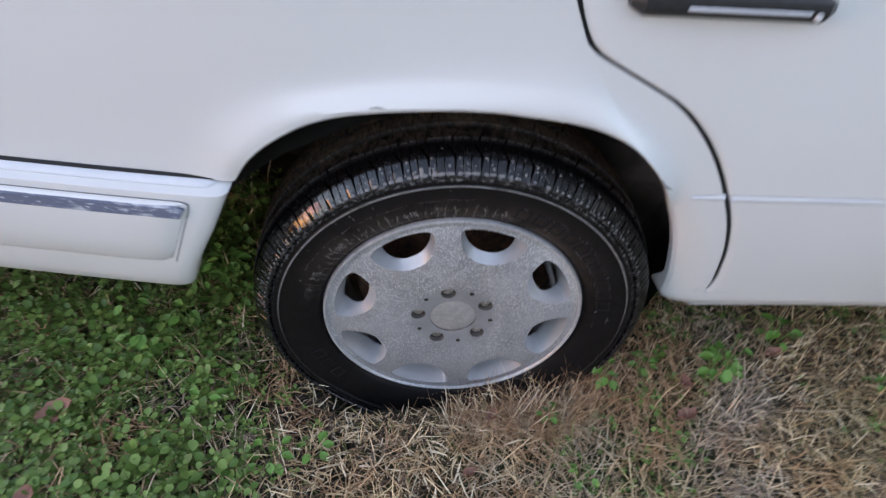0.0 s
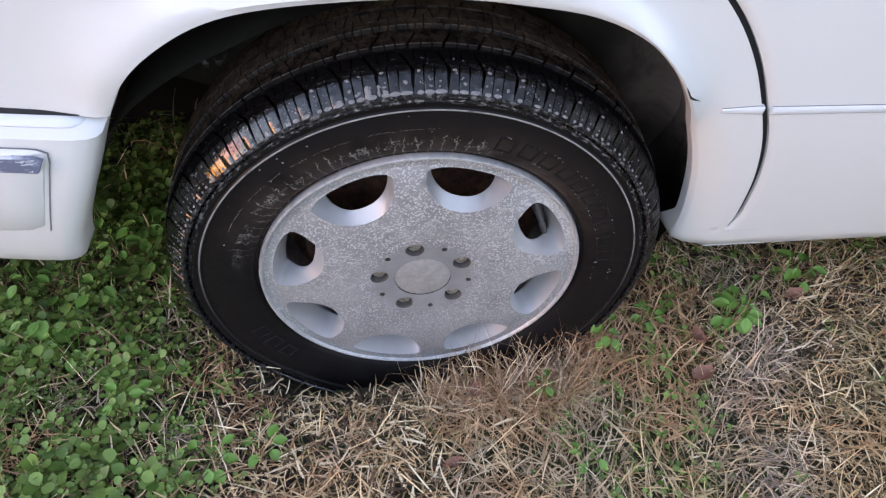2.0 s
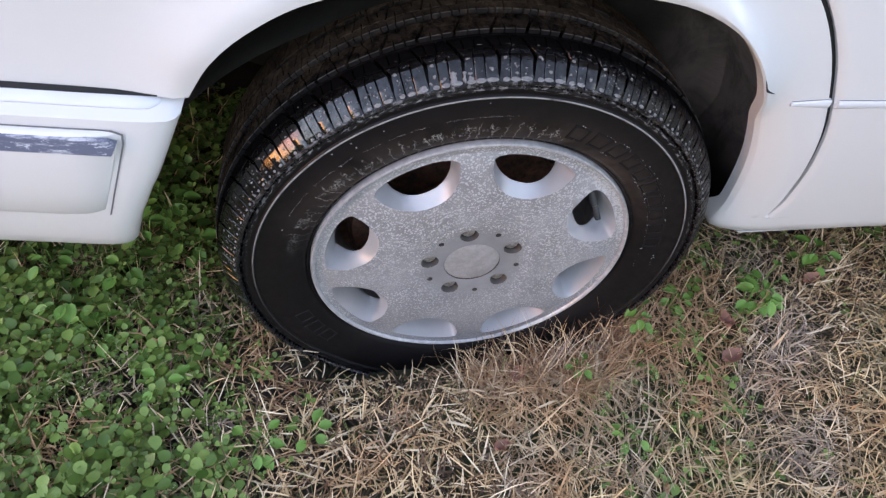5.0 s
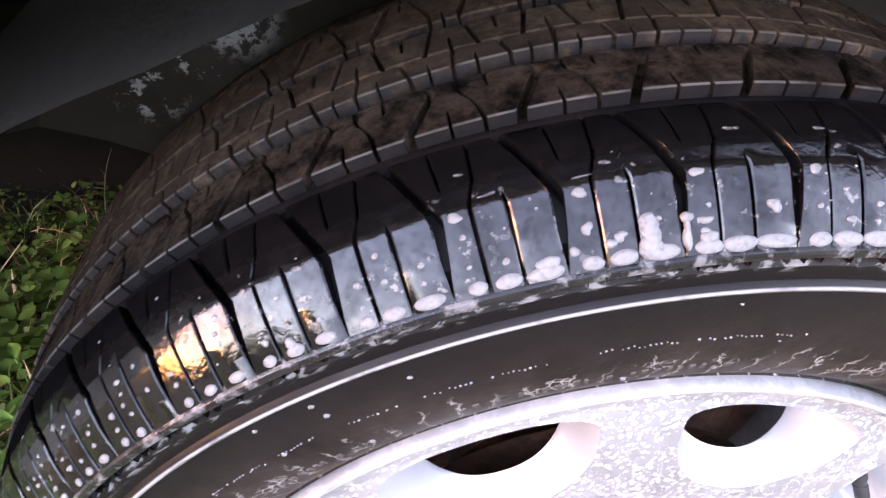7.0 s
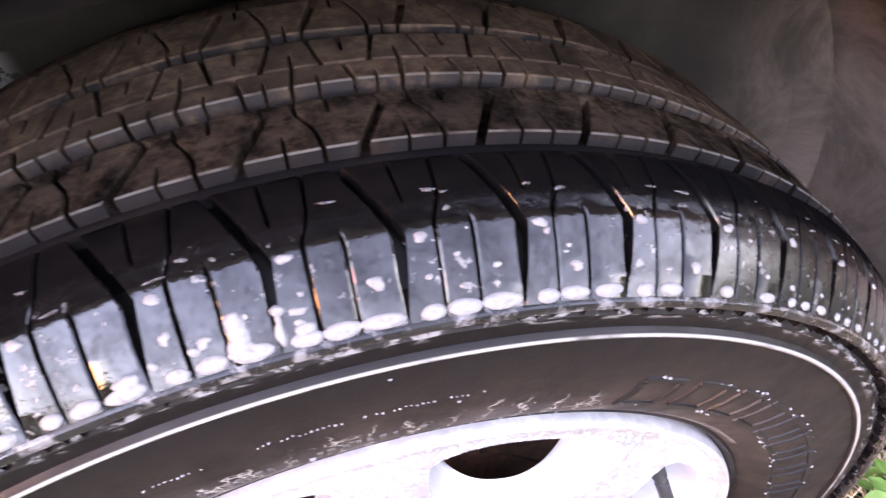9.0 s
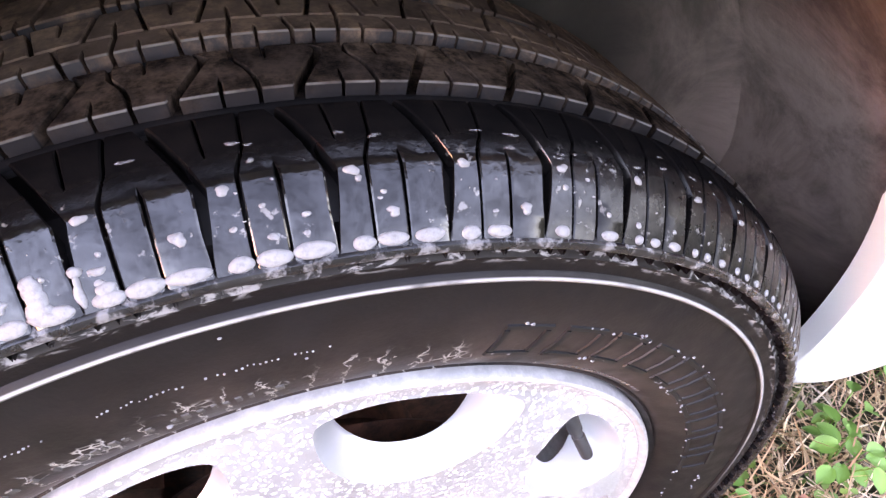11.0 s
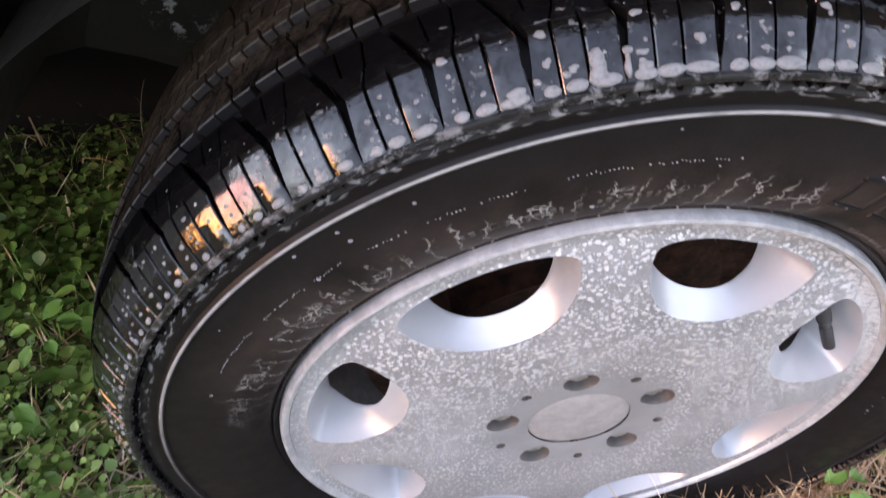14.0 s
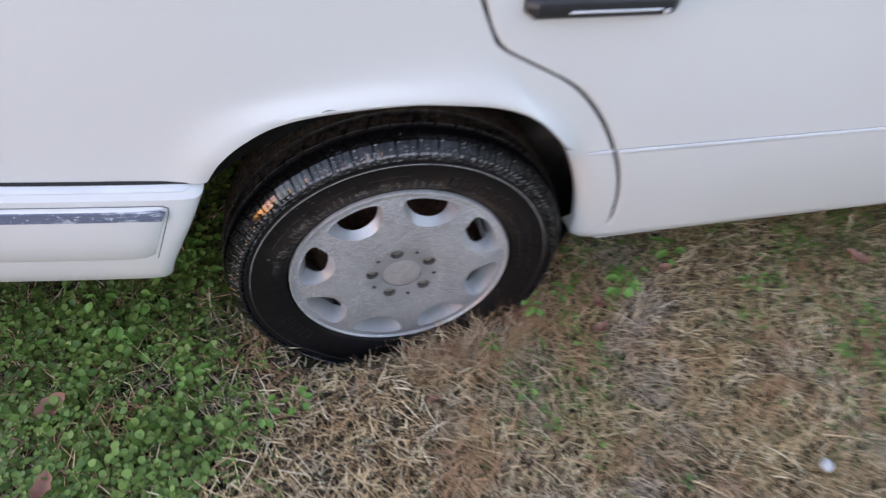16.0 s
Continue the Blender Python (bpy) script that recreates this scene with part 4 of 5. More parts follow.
PITCHES = 56
STEP = 360 / PITCHES
FIRST = 93.4  # where a shoulder slot bends
SHOULDER = [(0.3076, 0.0285), (0.3116, 0.0284), (0.3129, 0.0279), (0.3133, 0.0270), (0.3131, 0.0240), (0.3122, 0.0190), (0.3102, 0.0122), (0.3072, 0.0062), (0.3030, 0.0008), (0.2988, -0.0037), (0.2944, -0.0080), (0.2900, -0.0117), (0.2888, -0.0117), (0.2882, -0.0040)]
FLANK_SIDE = SHOULDER[11:4:-1]


def local(r, a, y):
    return (r * math.cos(radians(a)), y, r * math.sin(radians(a)))


def along_y(*knots):
    """A value told by the depth y, from pairs (y, value)."""
    ys, vs = [k[0] for k in knots], [k[1] for k in knots]
    return lambda y: float(np.interp(y, ys, vs))


def refined(profile, step=0.0014):
    out = [profile[0]]
    for a, b in zip(profile, profile[1:]):
        n = max(1, int(math.dist(a, b) / step))
        out += [(a[0] + (b[0] - a[0]) * i / n, a[1] + (b[1] - a[1]) * i / n) for i in range(1, n + 1)]
    return out


def cut_rib(profile, sipes, depth, edge=0.0005, mirror=False):
    """Blocks of one pitch of a rib. sipes: centre and width of each cut in degrees, told by y; where a width is nil its neighbours meet."""
    out = []
    top = max(r for r, y in profile)
    for k in range(len(sipes)):
        (c0, w0), (c1, w1) = sipes[k], sipes[(k + 1) % len(sipes)]
        turn = STEP if k == len(sipes) - 1 else 0.0
        rows = []
        for q, drop in ((0.0, depth), (0.0, edge), (0.05, 0.0), (0.5, 0.0), (0.95, 0.0), (1.0, edge), (1.0, depth)):
            row = []
            for r, y in profile:
                a0, a1 = c0(y) + w0(y) / 2, c1(y) + turn - w1(y) / 2
                d = drop
                if drop == edge:
                    d = edge * min(1.0, (w0(y) if q == 0 else w1(y)) / 0.1)
                keep = min(1.0, max(0.0, (r - (top - 0.030)) / 0.004))
                row.append(local(r - d * keep, a0 + (a1 - a0) * q, 2 * MID_Y - y if mirror else y))
            rows.append(row)
        v, f = loft(rows, closed=False)
        mid = len(profile) // 2
        g = f[3 * (len(profile) - 1) + mid]
        p0, p1, p2 = (Vector(v[i]) for i in g[:3])
        if (p1 - p0).cross(p2 - p0).dot(Vector((p0.x, 0, p0.z))) < 0:
            f = [h[::-1] for h in f]
        out.append((v, f))
    return out


def rib_profile(y0, y1, top, depth):
    side = [(top - depth, y0 - 0.0006), (top - 0.0007, y0), (top, y0 + 0.0006)]
    return refined(side + [(top, y1 - 0.0006), (top - 0.0007, y1), (top - depth, y1 + 0.0006)], 0.0016)


def even(v):
    return lambda y: v


# a bent slot, a full sipe and two half sipes
SHOULDER_CUTS = [
    (along_y((-0.012, 0.25), (-0.004, 0.15), (0.005, 0.0), (0.0218, 1.72), (0.0285, 2.45)), along_y((-0.0117, 0.06), (-0.008, 0.2), (-0.003, 0.5), (0.005, 0.66), (0.028, 0.60))),
    (along_y((0.005, 2.65), (0.009, 2.75), (0.0285, 3.3)), along_y((0.0070, 0.17), (0.0088, 0.0))),
    (along_y((0.007, 4.6), (0.014, 4.1), (0.0285, 4.0)), even(0.16)),
    (along_y((0.005, 5.6), (0.0125, 5.9), (0.0285, 6.25)), along_y((0.0125, 0.0), (0.0140, 0.14), (0.0260, 0.14), (0.0275, 0.0))),
]
# a thick leaning slot, a winding sipe and notches from either groove
RIB_CUTS = [
    (along_y((0.0355, 0.55), (0.0570, -1.25), (0.0600, -0.8), (0.0625, -0.3)), along_y((0.0355, 0.62), (0.0550, 0.62), (0.0578, 0.5), (0.0586, 0.2))),
    (even(1.9), along_y((0.0530, 0.0), (0.0545, 0.2))),
    (along_y((0.0355, 2.6), (0.0430, 2.75), (0.0475, 3.0), (0.0540, 3.7), (0.0615, 3.75)), even(0.26)),
    (even(4.55), along_y((0.0420, 0.2), (0.0435, 0.0))),
]
CROWN_CUTS = [
    (along_y((0.068, -0.05), (0.079, 0.4)), even(0.28)),
    (even(2.05), along_y((0.0720, 0.2), (0.0735, 0.0))),
    (along_y((0.068, 3.6), (0.079, 3.35)), even(0.26)),
    (even(5.1), along_y((0.0715, 0.2), (0.0730, 0.0))),
]
CENTRE_CUTS = [
    (even(0.2), along_y((0.0875, 0.0), (0.0890, 0.22))),
    (along_y((0.0797, 1.6), (0.0973, 2.2)), even(0.28)),
    (even(3.4), along_y((0.0875, 0.22), (0.0890, 0.0))),
    (along_y((0.0797, 5.2), (0.0973, 4.5)), even(0.30)),
]
INNER_CUTS = [
    (along_y((0.107, 2.3), (0.112, 2.1), (0.133, 0.9)), along_y((0.109, 0.2), (0.1105, 0.62))),
    (even(3.4), along_y((0.1120, 0.2), (0.1135, 0.0))),
    (along_y((0.107, 4.4), (0.113, 4.4), (0.120, 4.7), (0.133, 5.6)), even(0.26)),
    (even(6.4), along_y((0.1250, 0.0), (0.1265, 0.2))),
]


def block_mesh(name, part, material):
    me = bpy.data.meshes.new(name)
    me.from_pydata(part[0], [], part[1])
    me.materials.append(material)
    me.polygons.foreach_set("use_smooth", [True] * len(me.polygons))
    me.set_sharp_from_angle(angle=radians(32))
    return me


KINDS = [
    ("shoulder_block", cut_rib(refined(SHOULDER), SHOULDER_CUTS, 0.006)),
    ("rib_block", cut_rib(rib_profile(0.0355, 0.0613, 0.3152, 0.0055), RIB_CUTS, 0.0055)),
    ("crown_block", cut_rib(rib_profile(0.0680, 0.0790, 0.3167, 0.0056), CROWN_CUTS, 0.0045)),
    ("centre_block", cut_rib(rib_profile(0.0797, 0.0973, 0.3167, 0.0056), CENTRE_CUTS, 0.0045)),
    ("inner_rib_block", cut_rib(rib_profile(0.1070, 0.1330, 0.3152, 0.0055), INNER_CUTS, 0.0055)),
]
TURNS = [FIRST + k * STEP for k in range(PITCHES)]
for name, lumps in KINDS:
    for lump in lumps:
        me = block_mesh(name, lump, TREAD)
        for a in TURNS:
            if math.sin(radians(a)) < -0.70:
                continue
            ob = new(name, me)
            ob.parent = wheel
            ob.matrix_basis = Matrix.Translation(HUB) @ Matrix.Rotation(radians(-a), 4, "Y")
rest = []
for lump in cut_rib(refined(SHOULDER, 0.003), SHOULDER_CUTS, 0.006, mirror=True):
    for a in TURNS:
        if math.sin(radians(a)) > -0.70:
            m = Matrix.Translation(HUB) @ Matrix.Rotation(radians(-a - 2.2), 4, "Y")
            rest.append(([m @ Vector(p) for p in lump[0]], lump[1]))
v, f = joined(rest)
tagged(solid("inner_tread", v, f, TREAD, wheel, "tread on the tyre's inner edge"), kind="stuff")


# ---- writing and foam on the tyre ----
def side_depth(r):
    rs, ys = [p[0] for p in OUTER[4:20]], [p[1] for p in OUTER[4:20]]
    return float(np.interp(r, rs, ys))


def raised_bar(r0, r1, a0, a1, lift):
    """A low raised bar on the tyre's flank with bevelled edges."""
    rows = []
    for inset, up in ((0.0, -0.0004), (0.0004, lift), ):
        da = math.degrees(inset / r0)
        row = []
        for u, w in ((0, 0), (0.33, 0), (0.67, 0), (1, 0), (1, 0.5), (1, 1), (0.67, 1), (0.33, 1), (0, 1), (0, 0.5)):
            r, a = r0 + inset + (r1 - r0 - 2 * inset) * w, a0 + da + (a1 - a0 - 2 * da) * u
            row.append(wheel_point(r, a, side_depth(r) - up))
        rows.append(row)
    v, f = loft(rows)
    return v, f + [tuple(range(10, 20))]


def glyph(mid, wide):
    """One plain raised frame as high as a letter of the maker's mark."""
    a0, a1, t = mid - wide / 2, mid + wide / 2, 0.0030
    d = math.degrees(t / 0.235)
    return joined([raised_bar(0.2255, 0.2255 + t, a0, a1, 0.0009), raised_bar(0.2470 - t, 0.2470, a0, a1, 0.0009), raised_bar(0.2255 + t, 0.2470 - t, a0, a0 + d, 0.0009), raised_bar(0.2255 + t, 0.2470 - t, a1 - d, a1, 0.0009)])


for mid, wide in ((70.5, 5.2), (63.6, 5.2), (56.7, 5.0), (49.9, 4.8), (43.0, 5.0), (36.2, 5.0), (29.4, 4.8), (22.6, 5.0), (15.8, 5.0), (9.0, 4.8), (203, 5.0), (210, 5.0), (217, 5.0)):
    v, f = glyph(mid, wide)
    solid("raised_mark", v, f, LETTER, wheel, "plain raised mark moulded in the tyre")

fine = random.Random(5)
bars = []
a = 137.0
while a > 92:
    wide = fine.uniform(0.35, 0.8)
    if fine.random() < 0.86:
        bars.append(raised_bar(0.2262, 0.2296 + fine.uniform(-0.0006, 0.0006), a - wide, a, 0.0006))
    a -= wide + fine.uniform(0.22, 0.6) + (1.4 if fine.random() < 0.12 else 0)
a = 64.0
while a > 40:
    wide = fine.uniform(0.4, 0.9)
    bars.append(raised_bar(0.2125, 0.2150, a - wide, a, 0.0005))
    a -= wide + fine.uniform(0.3, 0.8)
v, f = joined(bars)
tagged(solid("small_print", v, f, CHALK, wheel, "fine raised bars of small print"), kind="stuff")


def shoulder_at(u):
    """Point of the shoulder's outline and its normal; u runs from the flank's edge (0) over to the tread (1)."""
    p = np.array(FLANK_SIDE)
    along = np.r_[0, np.cumsum(np.linalg.norm(np.diff(p, axis=0), axis=1))]
    r, y = (float(np.interp(u * along[-1], along, p[:, k])) for k in (0, 1))
    e = 0.02
    r2, y2 = (float(np.interp(min(1, u + e) * along[-1], along, p[:, k])) for k in (0, 1))
    r1, y1 = (float(np.interp(max(0, u - e) * along[-1], along, p[:, k])) for k in (0, 1))
    t = Vector((r2 - r1, y2 - y1)).normalized()
    return r, y, (t.y, -t.x)


def blob(a, u, along, across, thick, sides=10, rough=0.25):
    """A flat drop or lump of foam on the shoulder."""
    r, y, (nr, nyy) = shoulder_at(u)
    c = Vector(wheel_point(r, a, y))
    radial = Vector((math.cos(radians(a)), 0, math.sin(radians(a))))
    normal = (radial * nr + Vector((0, nyy, 0))).normalized()
    e1 = Vector((-math.sin(radians(a)), 0, math.cos(radians(a))))
    e2 = normal.cross(e1).normalized()
    p2, p3, p5 = (fine.uniform(0, 6.28) for _ in range(3))
    ph = [1 + rough * (math.sin(2 * t + p2) + 0.6 * math.sin(3 * t + p3) + 0.35 * math.sin(5 * t + p5)) for t in (2 * math.pi * i / sides for i in range(sides))]
    rows = []
    for k, h in ((1.0, -0.25), (0.98, 0.15), (0.88, 0.55), (0.68, 0.85), (0.35, 1.0)):
        rows.append([c + (e1 * along * math.cos(2 * math.pi * i / sides) + e2 * across * math.sin(2 * math.pi * i / sides)) * k * ph[i] + normal * thick * h for i in range(sides)])
    v, f = loft(rows)
    return v, f + [tuple(range(4 * sides, 5 * sides))]


def soap():
    """A drop of foam at the foot of each lug, smaller ones in rows above it, and smears on the dark upper part."""
    pieces, smears = [], []
    for turn in TURNS:
        for mid, wide in ((1.5, 2.2), (3.6, 1.85), (5.3, 1.45)):
            a = (turn + mid + 180) % 360 - 180
            if not 22 < a < 176:
                continue
            top = math.exp(-((a - 95) / 30) ** 2)
            half = math.radians(wide) * 0.30 / 2 * (0.62 + 0.55 * top)
            at = a + fine.uniform(-0.12, 0.12)
            if fine.random() < 0.96:
                along, high = half * fine.uniform(0.85, 1.05) * (0.62 + 0.28 * top), 0.0015 + 0.0009 * top * fine.uniform(0.7, 1.1)
                pieces.append(blob(at, fine.uniform(0.050, 0.060), along, high, 0.0008, 18, 0.035))
                if fine.random() < 0.3 * top:
                    pieces.append(blob(at + fine.uniform(-0.25, 0.25), 0.12, along * 0.6, high * 0.9, 0.0008, 16, 0.12))
            # rows of small drops higher up on the flanks of the wheel, fewer over its top
            for u, chance in ((0.20, 0.75), (0.32, 0.6), (0.43, 0.4), (0.53, 0.3)):
                if fine.random() < chance * (1 - 0.55 * top) * min(1.0, max(0.08, (a - 50) / 40)):
                    size = fine.uniform(0.0006, 0.0011)
                    pieces.append(blob(at + fine.uniform(-0.25, 0.25), u + fine.uniform(-0.03, 0.03), size * fine.uniform(1.0, 1.6), size, size * 0.55, 12, 0.12))
            if fine.random() < 0.18 * top:
                pieces.append(blob(at + fine.uniform(-0.2, 0.2), fine.uniform(0.17, 0.42), 0.0022 * fine.uniform(0.6, 1.1), 0.0016 * fine.uniform(0.7, 1.1), 0.0007, 16, 0.22))
            for _ in range(fine.choice((0, 0, 1, 1, 2)) if a > 60 else 0):
                size = fine.uniform(0.0002, 0.0005)
                pieces.append(blob(a + fine.uniform(-0.8, 0.8), fine.uniform(0.12, 0.98), size * fine.uniform(1, 1.8), size, size * 0.5, 8, 0.15))
        a = (turn + 180) % 360 - 180
        if 45 < a < 118:
            pieces.append(blob(a - fine.uniform(0.85, 1.1), fine.uniform(0.56, 0.60), 0.0023 * fine.uniform(0.7, 1.1), 0.0014, 0.0006, 16, 0.16))
            for _ in range(fine.choice((1, 2, 3))):
                smears.append(blob(a + fine.uniform(-4.5, -0.5), fine.uniform(0.66, 0.95), 0.0022 * fine.uniform(0.4, 1.2), 0.0005 * fine.uniform(0.7, 1.4), 0.0003, 14, 0.3))
    # the largest lump, with its run below it
    for da, u, p, q in ((0, 0.06, 0.0040, 0.0020), (0.1, 0.11, 0.0032, 0.0030), (0.0, 0.18, 0.0029, 0.0034), (0.05, 0.25, 0.0027, 0.0030), (0.15, 0.30, 0.0022, 0.0020), (-1.9, 0.12, 0.0014, 0.0030), (-1.95, 0.20, 0.0009, 0.0030), (-2.0, 0.28, 0.0018, 0.0016), (2.2, 0.17, 0.0016, 0.0014), (4.2, 0.16, 0.0015, 0.0013)):
        pieces.append(blob(101.8 + da, u, p, q, 0.0010, 18, 0.09))
    v, f = joined(smears)
    tagged(solid("soap_film", v, f, FILM, wheel, "thin grey soap smears on the tyre's tread edge"), kind="stuff")
    v, f = joined(pieces)
    return tagged(solid("soap_foam", v, f, FOAM, wheel, "white soap foam and drops on the tyre's shoulder"), kind="stuff")


soap()


def flank_drop(r, a, size, wide=1.15):
    """One low drop on the tyre's flank."""
    c = Vector(wheel_point(r, a, side_depth(r) - 0.0006))
    rows = []
    for k, h in ((1, -0.6), (0.75, 0.5), (0.3, 0.75)):
        rows.append([c + Vector((size * wide * k * math.cos(t), -size * h, size * 0.8 * k * math.sin(t))) for t in np.linspace(0, 2 * math.pi, 8, endpoint=False)])
    v, f = loft(rows)
    return v, f + [tuple(range(16, 24))]


def flank_drops():
    """Small drops that hang at the raised marks."""
    pieces = []
    for _ in range(80):
        r, a = fine.choice((fine.uniform(0.2245, 0.2275), fine.uniform(0.245, 0.2485))), fine.uniform(-5, 73)
        if fine.random() < 0.25:
            r, a = fine.uniform(0.22, 0.268), fine.uniform(20, 160)
        pieces.append(flank_drop(r, a, fine.uniform(0.0003, 0.0008), 1.5))
    # a dotted ring of dried drops, in broken runs
    a = 88.0
    while a < 152:
        run = fine.uniform(4, 11)
        for k in range(int(run / 0.42)):
            if fine.random() < 0.8:
                pieces.append(flank_drop(fine.gauss(0.2482, 0.0004), a + 0.42 * k, fine.uniform(0.00025, 0.00048)))
        a += run + fine.uniform(0.8, 3.0)
    v, f = joined(pieces)
    tagged(solid("flank_foam", v, f, FOAM, wheel, "fine drops on the tyre's flank"), kind="stuff")


flank_drops()


def paint_mark(name, pts, half, label):
    """A thin dark scratch that lies on the panel along the points (x, z)."""
    rows = []
    p = smooth_curve(pts, 12)
    for i, (x, z) in enumerate(p):
        w = half * math.sin(math.pi * min(0.98, 0.02 + i / 11)) + 0.0001
        d = min(np.linalg.norm(np.array((x, z)) - q) for q in ARCH)
        y = side_y(x, z) - flare(d, z) - 0.0004
        rows.append([(x, y + 0.0006, z + w), (x, y, z), (x, y + 0.0006, z - w)])
    v, f = loft(rows, closed=False)
    solid(name, v, f, GAP, car, label)


paint_mark("paint_chip", [(-0.124, 0.6215), (-0.115, 0.6232), (-0.104, 0.6230)], 0.0009, "small dark chip on the arch's lip")
paint_mark("panel_slit", [(0.2390, 0.5340), (0.2440, 0.5270), (0.2500, 0.5195), (0.2610, 0.5150)], 0.0015, "short dark slit at the arch's edge")


# ---- lawn ----
rng = np.random.default_rng(11)


def strip_mesh(name, verts, faces, material, label, category):
    """A large mesh straight from arrays; verts (n, 3), faces (m, 4) or (m, 3)."""
    me = bpy.data.meshes.new(name)
    n, w = faces.shape
    me.vertices.add(len(verts))
    me.vertices.foreach_set("co", verts.astype(np.float32).ravel())
    me.loops.add(n * w)
    me.loops.foreach_set("vertex_index", faces.astype(np.int32).ravel())
    me.polygons.add(n)
    me.polygons.foreach_set("loop_start", np.arange(0, n * w, w, dtype=np.int32))
    me.polygons.foreach_set("use_smooth", np.ones(n, bool))
    me.update(calc_edges=True)
    me.materials.append(material)
    return tagged(new(name, me), label, category, kind="stuff")


def patches(x, y, scale, seed):
    """A smooth random field between 0 and 1."""
    r = np.random.default_rng(seed)
    out = np.zeros_like(x)
    for _ in range(14):
        a, k = r.uniform(0, 2 * np.pi), r.uniform(0.5, 1.6) * scale
        out += np.sin(k * (np.cos(a) * x + np.sin(a) * y) + r.uniform(0, 6.28))
    return 1 / (1 + np.exp(-out / 1.6))


def greenness(x, y):
    """Where clover and fresh grass win over dry grass: beside the tail, under the car's edge and in patches."""
    left = 1 / (1 + np.exp((x + 0.20 + 0.35 * np.clip(-y, 0, 1) * 1.2) / 0.06))
    right = 1 / (1 + np.exp(-(x - 0.85) / 0.08)) * 0.55
    behind = 1 / (1 + np.exp(-(y - 0.10) / 0.05)) * 0.5
    spots = np.clip((patches(x, y, 14, 3) - 0.72) * 4, 0, 1) * 0.4
    bare = np.clip((patches(x, y, 9, 8) - 0.55) * 3, 0, 1)
    return np.clip(np.maximum.reduce([left * (1 - 0.88 * bare), right, behind, spots]), 0, 1)


def outside_tyre(x, y):
    return ~((np.abs(x) < 0.205) & (y > -0.028) & (y < 0.20))


def scatter(n, x0, x1, y0, y1, weight):
    """About n points in a field, kept by the weight, none under the tyre."""
    x, y = rng.uniform(x0, x1, n * 4), rng.uniform(y0, y1, n * 4)
    keep = (rng.uniform(0, 1, n * 4) < weight(x, y)) & outside_tyre(x, y)
    return x[keep][:n], y[keep][:n]


def blades(x, y, z, length, width, heading, rise, droop, twist, rows=4):
    """Ribbons that start at x, y, z: heading in the plan, rise above it (radians), droop along the way."""
    n = len(x)
    s = np.linspace(0, 1, rows)
    pos = np.zeros((n, rows, 3))
    p = np.stack([x, y, z], 1)
    ang, head = rise.copy(), heading.copy()
    pos[:, 0] = p
    for i in range(1, rows):
        step = length / (rows - 1)
        p = p + np.stack([np.cos(head) * np.cos(ang), np.sin(head) * np.cos(ang), np.sin(ang)], 1) * step[:, None]
        pos[:, i] = p
        ang, head = ang - droop, head + twist
    side = np.stack([-np.sin(heading), np.cos(heading), 0.35 * rng.normal(size=n)], 1)
    side /= np.linalg.norm(side, axis=1, keepdims=True)
    taper = np.array([0.8, 1.0, 0.8, 0.12] if rows == 4 else np.linspace(1, 0.12, rows))
    half = side[:, None, :] * (width[:, None] * taper[None, :] / 2)[:, :, None]
    v = np.stack([pos - half, pos + half], 2).reshape(n * rows * 2, 3)
    base = (np.arange(n) * rows * 2)[:, None]
    f = np.concatenate([base + np.array([[2 * i, 2 * i + 1, 2 * i + 3, 2 * i + 2]]) for i in range(rows - 1)], 1).reshape(-1, 4)
    return v, f


def clear_of_rim(x, y, z):
    """Blades before the wheel stay low enough to leave its foot in sight, but for one tuft."""
    near = np.exp(-((y + 0.05) / 0.065) ** 2) * np.exp(-(x / 0.27) ** 4)
    tuft = 1 / (1 + np.exp(-(x - 0.03) / 0.02))
    return 1 - (0.80 * (1 - tuft) + 0.25 * tuft) * near


FIELD = (-1.35, 1.75, -0.62, 0.85)


